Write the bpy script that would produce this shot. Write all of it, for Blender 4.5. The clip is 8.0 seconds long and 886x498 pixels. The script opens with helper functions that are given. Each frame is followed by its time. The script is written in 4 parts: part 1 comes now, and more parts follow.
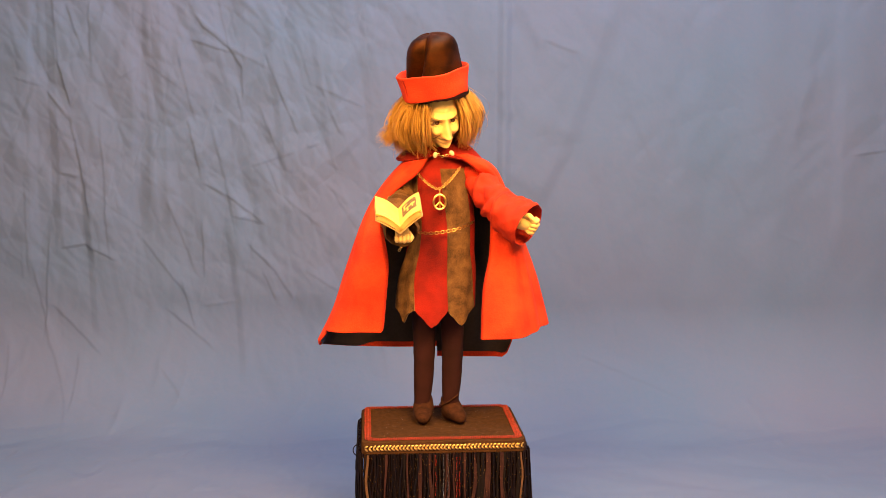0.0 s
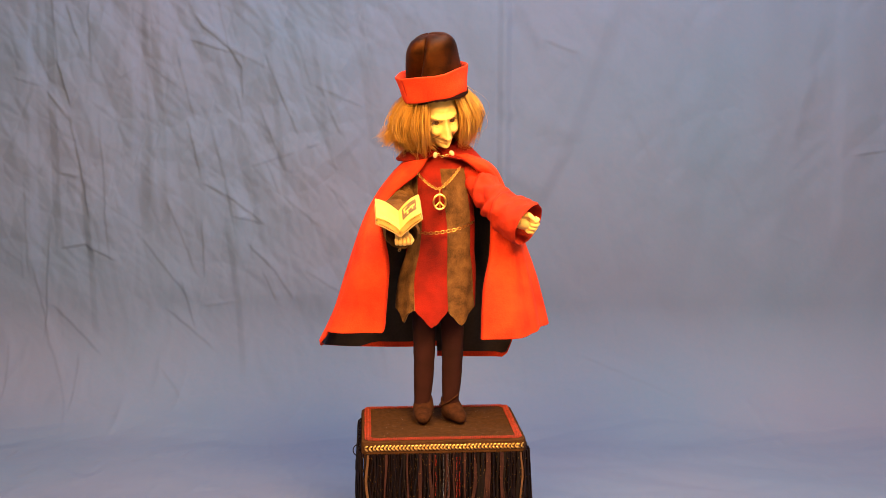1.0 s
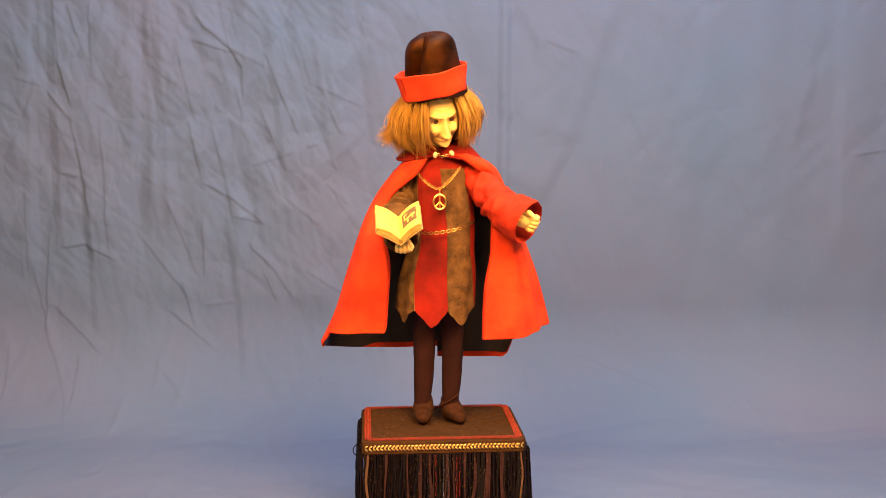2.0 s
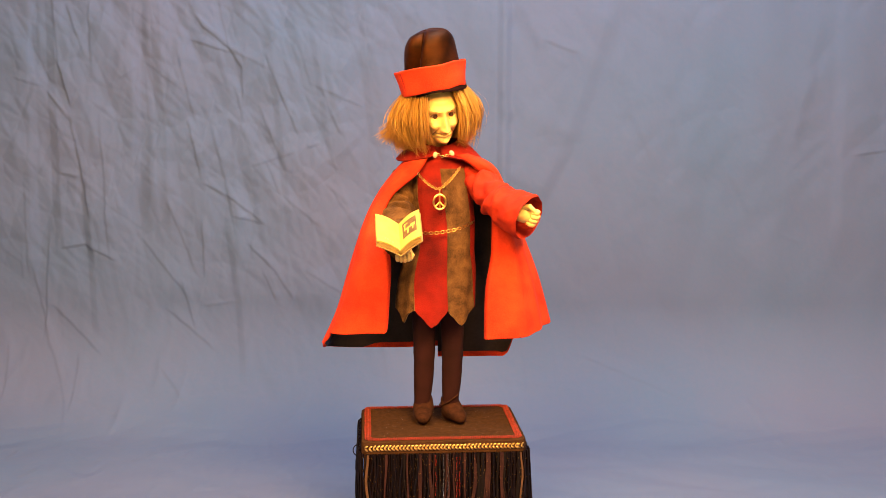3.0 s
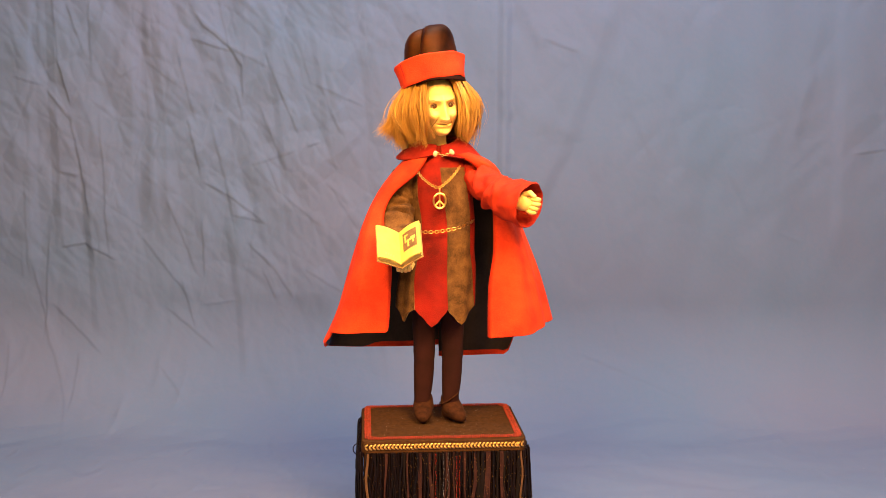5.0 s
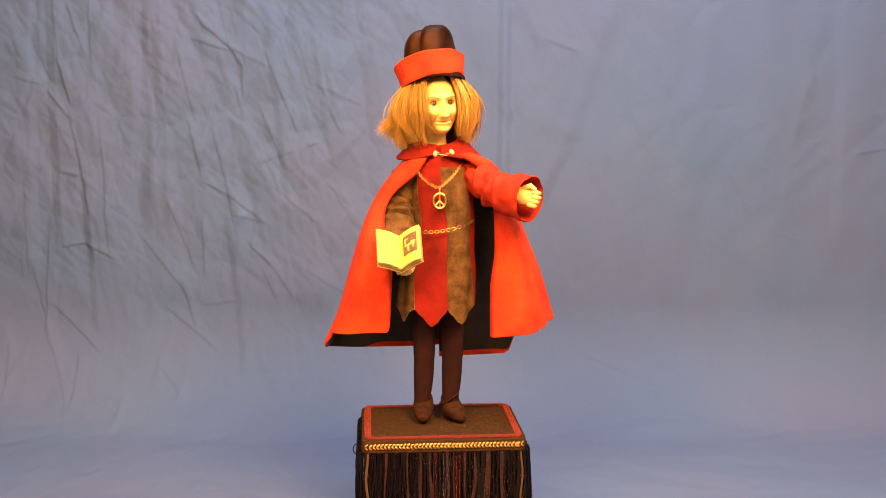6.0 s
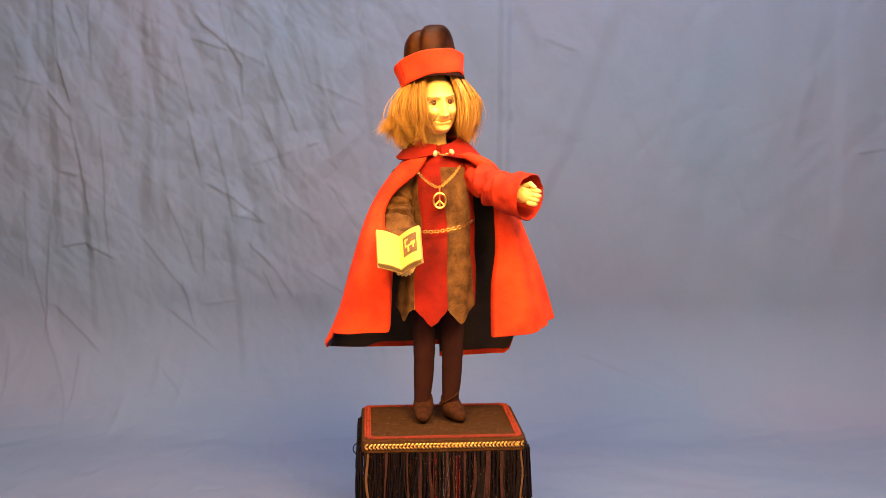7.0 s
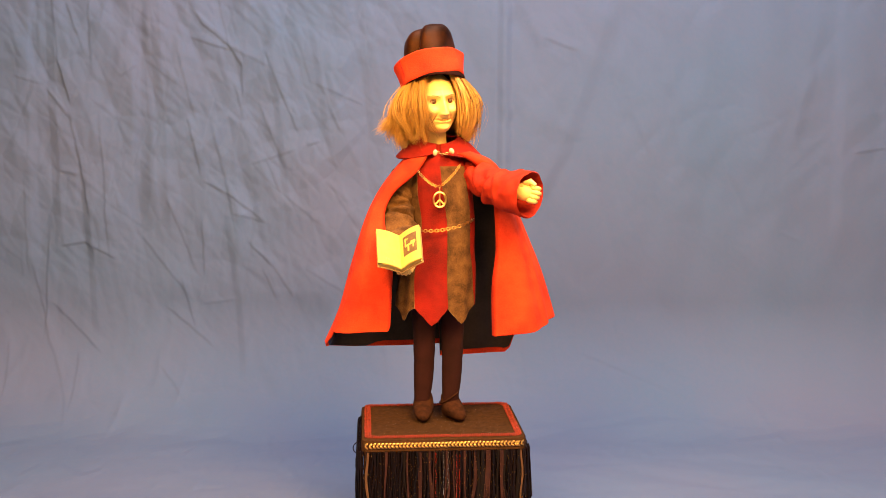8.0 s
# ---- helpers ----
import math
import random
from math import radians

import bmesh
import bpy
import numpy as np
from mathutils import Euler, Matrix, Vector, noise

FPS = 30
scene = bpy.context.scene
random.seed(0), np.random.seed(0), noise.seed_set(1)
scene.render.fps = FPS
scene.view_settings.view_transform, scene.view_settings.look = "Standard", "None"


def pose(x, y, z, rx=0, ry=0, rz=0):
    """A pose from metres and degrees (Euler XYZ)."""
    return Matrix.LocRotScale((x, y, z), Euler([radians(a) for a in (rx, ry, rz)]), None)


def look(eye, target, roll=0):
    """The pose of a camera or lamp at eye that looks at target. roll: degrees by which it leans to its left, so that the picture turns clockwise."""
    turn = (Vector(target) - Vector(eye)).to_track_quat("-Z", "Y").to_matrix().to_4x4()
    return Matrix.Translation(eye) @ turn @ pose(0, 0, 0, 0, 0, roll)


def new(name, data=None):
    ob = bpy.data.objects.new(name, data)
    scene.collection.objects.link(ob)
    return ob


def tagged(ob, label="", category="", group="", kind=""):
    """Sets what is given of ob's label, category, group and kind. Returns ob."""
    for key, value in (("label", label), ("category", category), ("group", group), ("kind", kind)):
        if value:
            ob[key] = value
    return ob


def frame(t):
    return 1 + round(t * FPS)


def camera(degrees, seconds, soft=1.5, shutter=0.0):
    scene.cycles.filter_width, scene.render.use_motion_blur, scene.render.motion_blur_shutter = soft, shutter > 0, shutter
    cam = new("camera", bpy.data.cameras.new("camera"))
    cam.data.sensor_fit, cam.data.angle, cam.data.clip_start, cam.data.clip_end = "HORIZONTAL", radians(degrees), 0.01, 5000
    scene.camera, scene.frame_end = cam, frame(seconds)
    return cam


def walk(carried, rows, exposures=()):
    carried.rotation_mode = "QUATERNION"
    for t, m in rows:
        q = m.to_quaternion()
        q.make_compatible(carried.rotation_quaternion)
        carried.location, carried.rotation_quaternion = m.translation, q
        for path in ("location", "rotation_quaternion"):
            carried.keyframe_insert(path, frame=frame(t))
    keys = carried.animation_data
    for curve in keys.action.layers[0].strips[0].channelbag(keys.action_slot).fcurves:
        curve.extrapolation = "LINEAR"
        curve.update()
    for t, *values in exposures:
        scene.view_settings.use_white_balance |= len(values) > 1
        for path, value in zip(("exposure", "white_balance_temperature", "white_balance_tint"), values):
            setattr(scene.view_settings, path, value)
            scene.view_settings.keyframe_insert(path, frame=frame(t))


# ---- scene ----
# The camera stands on a tripod and sags by a fraction of a degree.
EYE_Y, EYE_Z, PITCH = -2.0, 0.741, 83.0
cam = camera(45, 8.0, soft=0.75)
walk(cam, [(t, pose(0, EYE_Y, EYE_Z, PITCH - 0.0303 * s, 0, 0)) for t, s in
           ((0, 0), (3.0, 0), (3.5, 0.4), (4.0, 1.0), (4.5, 1.8), (6.0, 2.1), (6.5, 2.8), (7.0, 2.5), (7.6, 2.7), (8.0, 4.0))])

# ---- light ----
world = bpy.data.worlds.new("world")
scene.world = world
world.use_nodes = True
world.node_tree.nodes["Background"].inputs[0].default_value = (0.5, 0.6, 0.8, 1)
world.node_tree.nodes["Background"].inputs[1].default_value = 0.1
scene.view_settings.exposure = 0.15


def lamp(name, kind, energy, colour, eye, target, size=0.1, spread=180):
    data = bpy.data.lights.new(name, kind)
    data.energy, data.color = energy, colour
    if kind == "AREA":
        data.shape, data.size, data.spread = "DISK", size, radians(spread)
    else:
        data.shadow_soft_size = size
    ob = new(name, data)
    ob.matrix_world = look(eye, target)
    return ob


lamp("tungsten_flood", "AREA", 71, (1.0, 0.57, 0.175), (0.68, -1.65, 2.00), (0.0, 0.05, -0.15), 1.15, 135)
# Added warm fill from the left, no known source: thins the doll's shadow behind.
lamp("added_warm_fill", "AREA", 46, (1.0, 0.57, 0.175), (-0.75, -1.75, 1.75), (0.0, 0.05, -0.15), 1.15, 135)
# Added cool fill overhead, without a fixture: brightens the sheet and the floor.
lamp("added_cool_fill", "AREA", 50, (0.90, 0.95, 1.0), (0.3, -0.35, 2.5), (0.2, 0.25, -0.1), 1.4)


# ---- materials ----
def surface(name, a, b, scale=20.0, rough=0.8, bump=0.2, fine=300.0, metal=0.0, sheen=0.0, weave=False, island=0.0, spec=0.5, span=(0.45, 1.0), gloss=(1, 1, 1)):
    """Two colours mixed by clouds of two sizes, with a fine relief."""
    m = bpy.data.materials.new(name)
    m.use_nodes = True
    nt = m.node_tree
    n, l = nt.nodes, nt.links
    p = n["Principled BSDF"]
    p.inputs["Roughness"].default_value, p.inputs["Metallic"].default_value = rough, metal
    p.inputs["Specular IOR Level"].default_value = spec
    p.inputs["Specular Tint"].default_value = (*gloss, 1)
    p.inputs["Sheen Weight"].default_value = sheen
    p.inputs["Sheen Roughness"].default_value = 0.4
    p.inputs["Sheen Tint"].default_value = (*[min(1, c * 1.6 + 0.05) for c in a], 1)
    tc = n.new("ShaderNodeTexCoord")
    big, small = n.new("ShaderNodeTexNoise"), n.new("ShaderNodeTexNoise")
    big.inputs["Scale"].default_value, small.inputs["Scale"].default_value = scale, fine
    big.inputs["Detail"].default_value, small.inputs["Detail"].default_value = 5, 3
    for t in (big, small):
        l.new(tc.outputs["Object"], t.inputs["Vector"])
    add = n.new("ShaderNodeMath")
    add.operation = "MULTIPLY_ADD"
    add.inputs[1].default_value = 0.45
    l.new(small.outputs["Fac"], add.inputs[0])
    l.new(big.outputs["Fac"], add.inputs[2])
    fac = add.outputs[0]
    if island:
        geo = n.new("ShaderNodeNewGeometry")
        mix = n.new("ShaderNodeMath")
        mix.operation = "MULTIPLY_ADD"
        mix.inputs[1].default_value = island
        l.new(geo.outputs["Random Per Island"], mix.inputs[0])
        l.new(fac, mix.inputs[2])
        fac = mix.outputs[0]
    ramp = n.new("ShaderNodeMapRange")
    ramp.inputs["From Min"].default_value, ramp.inputs["From Max"].default_value = span[0], span[1] + island
    l.new(fac, ramp.inputs["Value"])
    col = n.new("ShaderNodeMix")
    col.data_type = "RGBA"
    col.inputs["A"].default_value, col.inputs["B"].default_value = (*a, 1), (*b, 1)
    l.new(ramp.outputs["Result"], col.inputs["Factor"])
    l.new(col.outputs["Result"], p.inputs["Base Color"])
    bp = n.new("ShaderNodeBump")
    bp.inputs["Strength"].default_value, bp.inputs["Distance"].default_value = bump, 0.002
    src = small.outputs["Fac"]
    if weave:
        w = n.new("ShaderNodeTexWave")
        w.inputs["Scale"].default_value = fine
        w.inputs["Distortion"].default_value = 2.0
        l.new(tc.outputs["Object"], w.inputs["Vector"])
        s2 = n.new("ShaderNodeMath")
        s2.operation = "ADD"
        l.new(w.outputs["Fac"], s2.inputs[0])
        l.new(src, s2.inputs[1])
        src = s2.outputs[0]
    l.new(src, bp.inputs["Height"])
    l.new(bp.outputs["Normal"], p.inputs["Normal"])
    return m


M_MUSLIN = surface("blue_muslin", (0.086, 0.146, 0.318), (0.115, 0.143, 0.296), 1.9, 0.9, 0.12, 90)


def crumple(m):
    """Fine ridged creases, strongest where the sheet was folded hardest."""
    n, l = m.node_tree.nodes, m.node_tree.links
    tc, mp, nz = n.new("ShaderNodeTexCoord"), n.new("ShaderNodeMapping"), n.new("ShaderNodeTexNoise")
    nz.noise_type = "RIDGED_MULTIFRACTAL"
    mp.inputs["Scale"].default_value, mp.inputs["Rotation"].default_value = (1.9, 1.0, 0.75), (0, 0.35, 0)
    nz.inputs["Scale"].default_value, nz.inputs["Detail"].default_value, nz.inputs["Roughness"].default_value = 8.0, 5.0, 0.6
    nz.inputs["Distortion"].default_value = 0.5
    sep, rng = n.new("ShaderNodeSeparateXYZ"), n.new("ShaderNodeMapRange")
    l.new(tc.outputs["Object"], sep.inputs[0])
    l.new(sep.outputs["X"], rng.inputs["Value"])
    for k, v in (("From Min", -0.9), ("From Max", 0.35), ("To Min", 1.0), ("To Max", 0.25)):
        rng.inputs[k].default_value = v
    mul, bp = n.new("ShaderNodeMath"), n.new("ShaderNodeBump")
    mul.operation = "MULTIPLY"
    l.new(tc.outputs["Object"], mp.inputs["Vector"])
    l.new(mp.outputs["Vector"], nz.inputs["Vector"])
    l.new(nz.outputs["Fac"], mul.inputs[0])
    l.new(rng.outputs["Result"], mul.inputs[1])
    l.new(mul.outputs[0], bp.inputs["Height"])
    bp.inputs["Strength"].default_value, bp.inputs["Distance"].default_value = 1.0, 0.007
    old = next(x for x in n if x.bl_idname == "ShaderNodeBump" and x != bp)
    l.new(bp.outputs["Normal"], old.inputs["Normal"])


crumple(M_MUSLIN)
M_PLASTER = surface("plaster", (0.62, 0.62, 0.62), (0.7, 0.69, 0.67), 3, 0.9, 0.1, 60)
M_FLOOR = surface("floor_paint", (0.2, 0.19, 0.18), (0.28, 0.27, 0.25), 4, 0.6, 0.1, 80)
M_CAPE = surface("red_velvet", (0.44, 0.021, 0.007), (0.72, 0.052, 0.014), 22, 0.85, 0.45, 420, sheen=0.2, span=(0.5, 0.95), spec=0.2)
M_SLEEVE = surface("deep_red_velvet", (0.28, 0.013, 0.006), (0.52, 0.032, 0.010), 26, 0.85, 0.45, 460, sheen=0.18, span=(0.5, 0.95), spec=0.2)
M_RED = surface("dark_red_velvet", (0.115, 0.0045, 0.0025), (0.29, 0.011, 0.005), 24, 0.85, 0.45, 500, sheen=0.15, span=(0.5, 0.95), spec=0.2)
M_LINING = surface("black_lining", (0.015, 0.009, 0.0095), (0.036, 0.022, 0.022), 20, 0.5, 0.1, 200, spec=0.2)
M_TAN = surface("brown_suede", (0.060, 0.026, 0.0095), (0.180, 0.082, 0.028), 46, 0.95, 0.6, 420, sheen=0.1, span=(0.54, 0.95), spec=0.2)
M_PIPING = surface("tan_thread", (0.12, 0.06, 0.025), (0.34, 0.20, 0.09), 90, 0.9, 0.5, 900)
M_STOCKING = surface("brown_stocking", (0.016, 0.0042, 0.0052), (0.034, 0.0088, 0.0108), 25, 0.9, 0.4, 800, sheen=0.05, spec=0.15)
M_SHOE = surface("brown_felt_shoe", (0.015, 0.0045, 0.003), (0.055, 0.018, 0.009), 110, 0.9, 0.4, 600, spec=0.15)
M_SKIN = surface("painted_wax", (0.84, 0.54, 0.18), (0.88, 0.60, 0.22), 40, 0.5, 0.05, 200, spec=0.35)
M_LIP = surface("painted_lip", (0.40, 0.18, 0.06), (0.46, 0.22, 0.08), 60, 0.5, 0.05, 300)
M_EYE = surface("glass_eye", (0.05, 0.02, 0.012), (0.12, 0.05, 0.02), 200, 0.12, 0.0, 300)
M_EYEWHITE = surface("eye_white", (0.5, 0.36, 0.28), (0.6, 0.45, 0.36), 100, 0.3, 0.0, 300)
M_BROW = surface("painted_brow", (0.16, 0.07, 0.03), (0.26, 0.12, 0.05), 200, 0.7, 0.1, 500)
M_HAIR = surface("blond_hair", (0.25, 0.105, 0.019), (0.78, 0.42, 0.090), 45, 0.42, 0.1, 500, island=0.8)
# The lighter clouds put the crown's soft highlights into its brown colour.
M_SATIN = surface("brown_satin_painted_sheen", (0.0026, 0.0007, 0.0004), (0.044, 0.0105, 0.0021), 36, 0.50, 0.15, 500, spec=0.24, span=(0.55, 0.98), gloss=(1.0, 0.42, 0.18))
M_GOLD = surface("gold_metal", (0.80, 0.50, 0.14), (0.95, 0.66, 0.24), 120, 0.32, 0.1, 600, metal=1.0)
M_BRASS = surface("brass_chain", (0.55, 0.30, 0.10), (0.8, 0.48, 0.18), 150, 0.35, 0.1, 600, metal=1.0)
M_CHAIN = surface("dull_brass_chain", (0.36, 0.17, 0.05), (0.62, 0.34, 0.11), 150, 0.35, 0.1, 600, metal=1.0)
M_PEARL = surface("pearl", (0.50, 0.36, 0.20), (0.72, 0.56, 0.36), 60, 0.18, 0.0, 200)
M_PAGE = surface("old_paper", (0.60, 0.40, 0.080), (0.70, 0.48, 0.11), 60, 0.85, 0.1, 500)
M_EDGE = surface("page_edges", (0.50, 0.27, 0.07), (0.80, 0.52, 0.16), 30, 0.9, 0.3, 900)
M_COVER = surface("book_cover", (0.42, 0.24, 0.09), (0.52, 0.32, 0.13), 60, 0.6, 0.2, 500)
M_PRINT = surface("dark_print", (0.11, 0.055, 0.02), (0.2, 0.11, 0.045), 90, 0.8, 0.0, 400)
M_BOX = surface("dark_suede", (0.020, 0.0075, 0.004), (0.072, 0.030, 0.014), 55, 0.95, 0.5, 700, spec=0.15, span=(0.4, 1.0))
M_TOP = surface("worn_suede_top", (0.017, 0.0062, 0.0028), (0.080, 0.034, 0.013), 190, 0.95, 0.6, 1500, spec=0.12, span=(0.42, 1.0))
M_BRAID = surface("red_braid", (0.06, 0.005, 0.003), (0.34, 0.028, 0.012), 150, 0.8, 0.5, 900, island=0.3)
M_FRINGE = surface("dark_fringe", (0.0012, 0.0010, 0.0013), (0.010, 0.0042, 0.005), 60, 0.28, 0.3, 900, island=1.0, spec=0.22)
M_CORD = surface("plum_brown_cord", (0.016, 0.0055, 0.0065), (0.050, 0.018, 0.018), 60, 0.5, 0.3, 500, spec=0.15)
M_TWIG = surface("tan_ribbon", (0.055, 0.021, 0.010), (0.11, 0.046, 0.020), 60, 0.8, 0.3, 500)
M_SEQUIN = surface("silver_sequin", (0.5, 0.45, 0.4), (0.8, 0.75, 0.7), 300, 0.25, 0.0, 600, metal=1.0)
M_REDBEAD = surface("red_sequin", (0.16, 0.008, 0.006), (0.34, 0.025, 0.018), 300, 0.25, 0.0, 600)
M_LINT = surface("pale_lint", (0.42, 0.34, 0.24), (0.60, 0.54, 0.44), 60, 0.9, 0.2, 500)
M_BLACK = surface("black_cord", (0.004, 0.003, 0.004), (0.009, 0.005, 0.006), 60, 0.6, 0.2, 500, spec=0.1)


# ---- mesh tools ----
class Shape:
    """Vertices, faces and a material slot for each face, gathered piece by piece."""

    def __init__(self):
        self.v, self.f, self.m = [], [], []

    def grid(self, rows, slot=0, closed=False, flip=False):
        base, k = len(self.v), len(rows[0])
        for row in rows:
            self.v.extend(tuple(p) for p in row)
        for i in range(len(rows) - 1):
            for j in range(k if closed else k - 1):
                a, b = base + i * k + j, base + i * k + (j + 1) % k
                quad = (a, b, b + k, a + k)
                self.f.append(quad[::-1] if flip else quad)
                self.m.append(slot)
        return self

    def sheet(self, rows, thick, slot=0, under=None):
        """A sheet with thickness: a grid, its offset copy and the rim between them."""
        r = np.array([[tuple(p) for p in row] for row in rows], float)
        nrm = np.cross(np.gradient(r, axis=1), np.gradient(r, axis=0))
        nrm /= np.linalg.norm(nrm, axis=2, keepdims=True) + 1e-12
        low = r - nrm * thick
        self.grid(r.tolist(), slot, flip=True)
        self.grid(low.tolist(), slot if under is None else under)
        for a, b in ((r[0], low[0]), (low[-1], r[-1]), (low[:, 0], r[:, 0]), (r[:, -1], low[:, -1])):
            self.grid([a.tolist(), b.tolist()], slot, flip=True)
        return self

    def tube(self, pts, rad, seg=8, slot=0, squash=1.0, caps=True):
        pts = [Vector(p) for p in pts]
        rads = [float(r) for r in rad] if isinstance(rad, (list, tuple)) else [float(rad)] * len(pts)
        rows, up = [], None
        for i, p in enumerate(pts):
            d = (pts[min(i + 1, len(pts) - 1)] - pts[max(i - 1, 0)]).normalized()
            if up is None:
                up = Vector((0, 0, 1)) if abs(d.z) < 0.9 else Vector((0, 1, 0))
            side = d.cross(up).normalized()
            up = side.cross(d).normalized()
            rows.append([p + (side * math.cos(a) + up * (math.sin(a) * squash)) * rads[i] for a in np.linspace(0, 2 * math.pi, seg, endpoint=False)])
        base = len(self.v)
        self.grid(rows, slot, closed=True, flip=True)
        if caps:
            self.f.append(tuple(base + j for j in range(seg)))
            end = base + (len(pts) - 1) * seg
            self.f.append(tuple(end + j for j in reversed(range(seg))))
            self.m += [slot, slot]
        return self

    def ball(self, c, r, turn=None, nu=16, nv=10, slot=0):
        rows = []
        for b in np.linspace(-math.pi / 2 + 0.02, math.pi / 2 - 0.02, nv):
            row = []
            for a in np.linspace(0, 2 * math.pi, nu, endpoint=False):
                p = Vector((r[0] * math.cos(b) * math.cos(a), r[1] * math.cos(b) * math.sin(a), r[2] * math.sin(b)))
                row.append((turn @ p if turn else p) + Vector(c))
            rows.append(row)
        return self.grid(rows, slot, closed=True)

    def box(self, c, size, bevel=0.002, turn=None, slot=0, segments=2):
        bm = bmesh.new()
        bmesh.ops.create_cube(bm, size=1, matrix=Matrix.Diagonal((*size, 1)))
        if bevel:
            bmesh.ops.bevel(bm, geom=bm.edges[:], offset=bevel, segments=segments, affect="EDGES", profile=0.5)
        bm.verts.index_update()
        base = len(self.v)
        for v in bm.verts:
            self.v.append(tuple((turn @ v.co if turn else v.co) + Vector(c)))
        for face in bm.faces:
            self.f.append(tuple(base + v.index for v in face.verts))
            self.m.append(slot)
        bm.free()
        return self

    def moved(self, offset):
        o = Vector(offset)
        self.v = [tuple(Vector(p) + o) for p in self.v]
        return self


def part(name, shape, material, parent=None, label="", sharp=40):
    """Links a shape as one mesh object, under parent if there is one."""
    me = bpy.data.meshes.new(name)
    me.from_pydata(shape.v, [], shape.f)
    for m in material if isinstance(material, (list, tuple)) else [material]:
        me.materials.append(m)
    me.polygons.foreach_set("material_index", shape.m)
    me.polygons.foreach_set("use_smooth", [True] * len(me.polygons))
    me.update()
    me.set_sharp_from_angle(angle=radians(sharp))
    ob = new(name, me)
    ob.parent = parent
    return tagged(ob, label)


def spline(values, n):
    """n values smoothly through the given ones (numbers or points), at even steps."""
    v = np.array(values, float)
    out, k = [], len(v)
    for s in np.linspace(0, k - 1, n):
        i = min(int(s), k - 2)
        t = s - i
        a, b, c, d = v[max(i - 1, 0)], v[i], v[i + 1], v[min(i + 2, k - 1)]
        out.append(0.5 * (2 * b + (c - a) * t + (2 * a - 5 * b + 4 * c - d) * t * t + (3 * b - a - 3 * c + d) * t ** 3))
    return np.array(out)


def wave(x, y, z, scale, amount):
    return amount * noise.noise(Vector((x, y, z)) * scale)


# ---- the place ----
GROUND = -0.10
FOLDS_A = [(-0.69, 1.06, -0.65, 0.99, 5, 22), (-0.65, 0.99, -0.58, 0.93, 7, 14), (-0.58, 0.93, -0.55, 0.88, 7, 12), (-0.55, 0.88, -0.55, 0.80, 6, 12), (-0.61, 1.06, -0.58, 0.93, 5, 14), (-0.68, 0.95, -0.58, 0.92, 5, 10), (-0.58, 0.93, -0.48, 0.88, 4, 18), (-0.57, 0.82, -0.55, 0.74, 5, 12), (-1.02, 1.04, -0.98, 0.92, 6, 14), (-0.96, 1.06, -0.96, 0.89, 5, 12), (-1.06, 1.06, -1.05, 0.90, 5, 16), (-1.05, 0.89, -1.02, 0.78, 7, 12), (-1.12, 0.94, -1.07, 0.84, 5, 14), (-1.17, 0.85, -1.10, 0.83, 4, 10), (-1.08, 0.81, -1.02, 0.73, 5, 12), (-1.02, 0.73, -0.98, 0.48, 8, 16)]
FOLDS_B = [(-0.94, 0.71, -0.93, 0.38, 5, 12), (-1.06, 0.59, -1.01, 0.58, 4, 8), (-0.70, 0.73, -0.67, 0.58, 6, 14), (-0.66, 0.56, -0.59, 0.52, 5, 12), (-0.63, 0.70, -0.58, 0.45, 6, 20), (-0.59, 0.52, -0.50, 0.45, 5, 10), (-0.58, 0.47, -0.51, 0.45, 4, 8), (-0.48, 0.91, -0.44, 0.80, 5, 12), (-0.44, 0.80, -0.40, 0.70, 5, 10), (-0.72, 0.91, -0.68, 0.74, 5, 18), (-0.50, 0.76, -0.44, 0.61, 4, 14), (-0.37, 0.66, -0.34, 0.67, 4, 7), (-1.10, 0.41, -1.12, 0.15, 6, 13), (-1.16, 0.55, -1.16, 0.33, 4, 16), (-1.06, 0.38, -1.00, 0.39, 5, 10), (-1.00, 0.39, -0.92, 0.35, 5, 10)]
FOLDS_C = [(-1.15, 0.33, -1.11, 0.12, 4, 16), (-1.09, 0.21, -0.97, 0.09, 4, 14), (-0.76, 0.50, -0.70, 0.33, 5, 16), (-0.67, 0.45, -0.67, 0.31, 5, 9), (-0.73, 0.28, -0.70, 0.16, 5, 9), (-0.77, 0.20, -0.65, 0.10, 4, 12), (-0.54, 0.39, -0.48, 0.33, 5, 10), (-0.50, 0.31, -0.47, 0.24, 4, 9), (-0.47, 0.32, -0.42, 0.24, 4, 10), (-0.78, 0.04, -0.71, -0.03, 4, 14), (-0.35, 0.83, -0.22, 0.77, 3, 12), (-0.33, 0.82, -0.28, 0.70, 3, 12), (-0.39, 0.93, -0.36, 0.83, 3, 12), (-0.48, 0.56, -0.35, 0.45, 3, 12), (-0.31, 0.55, -0.24, 0.44, 3, 14), (-0.88, 0.85, -0.84, 0.88, 4, 18)]
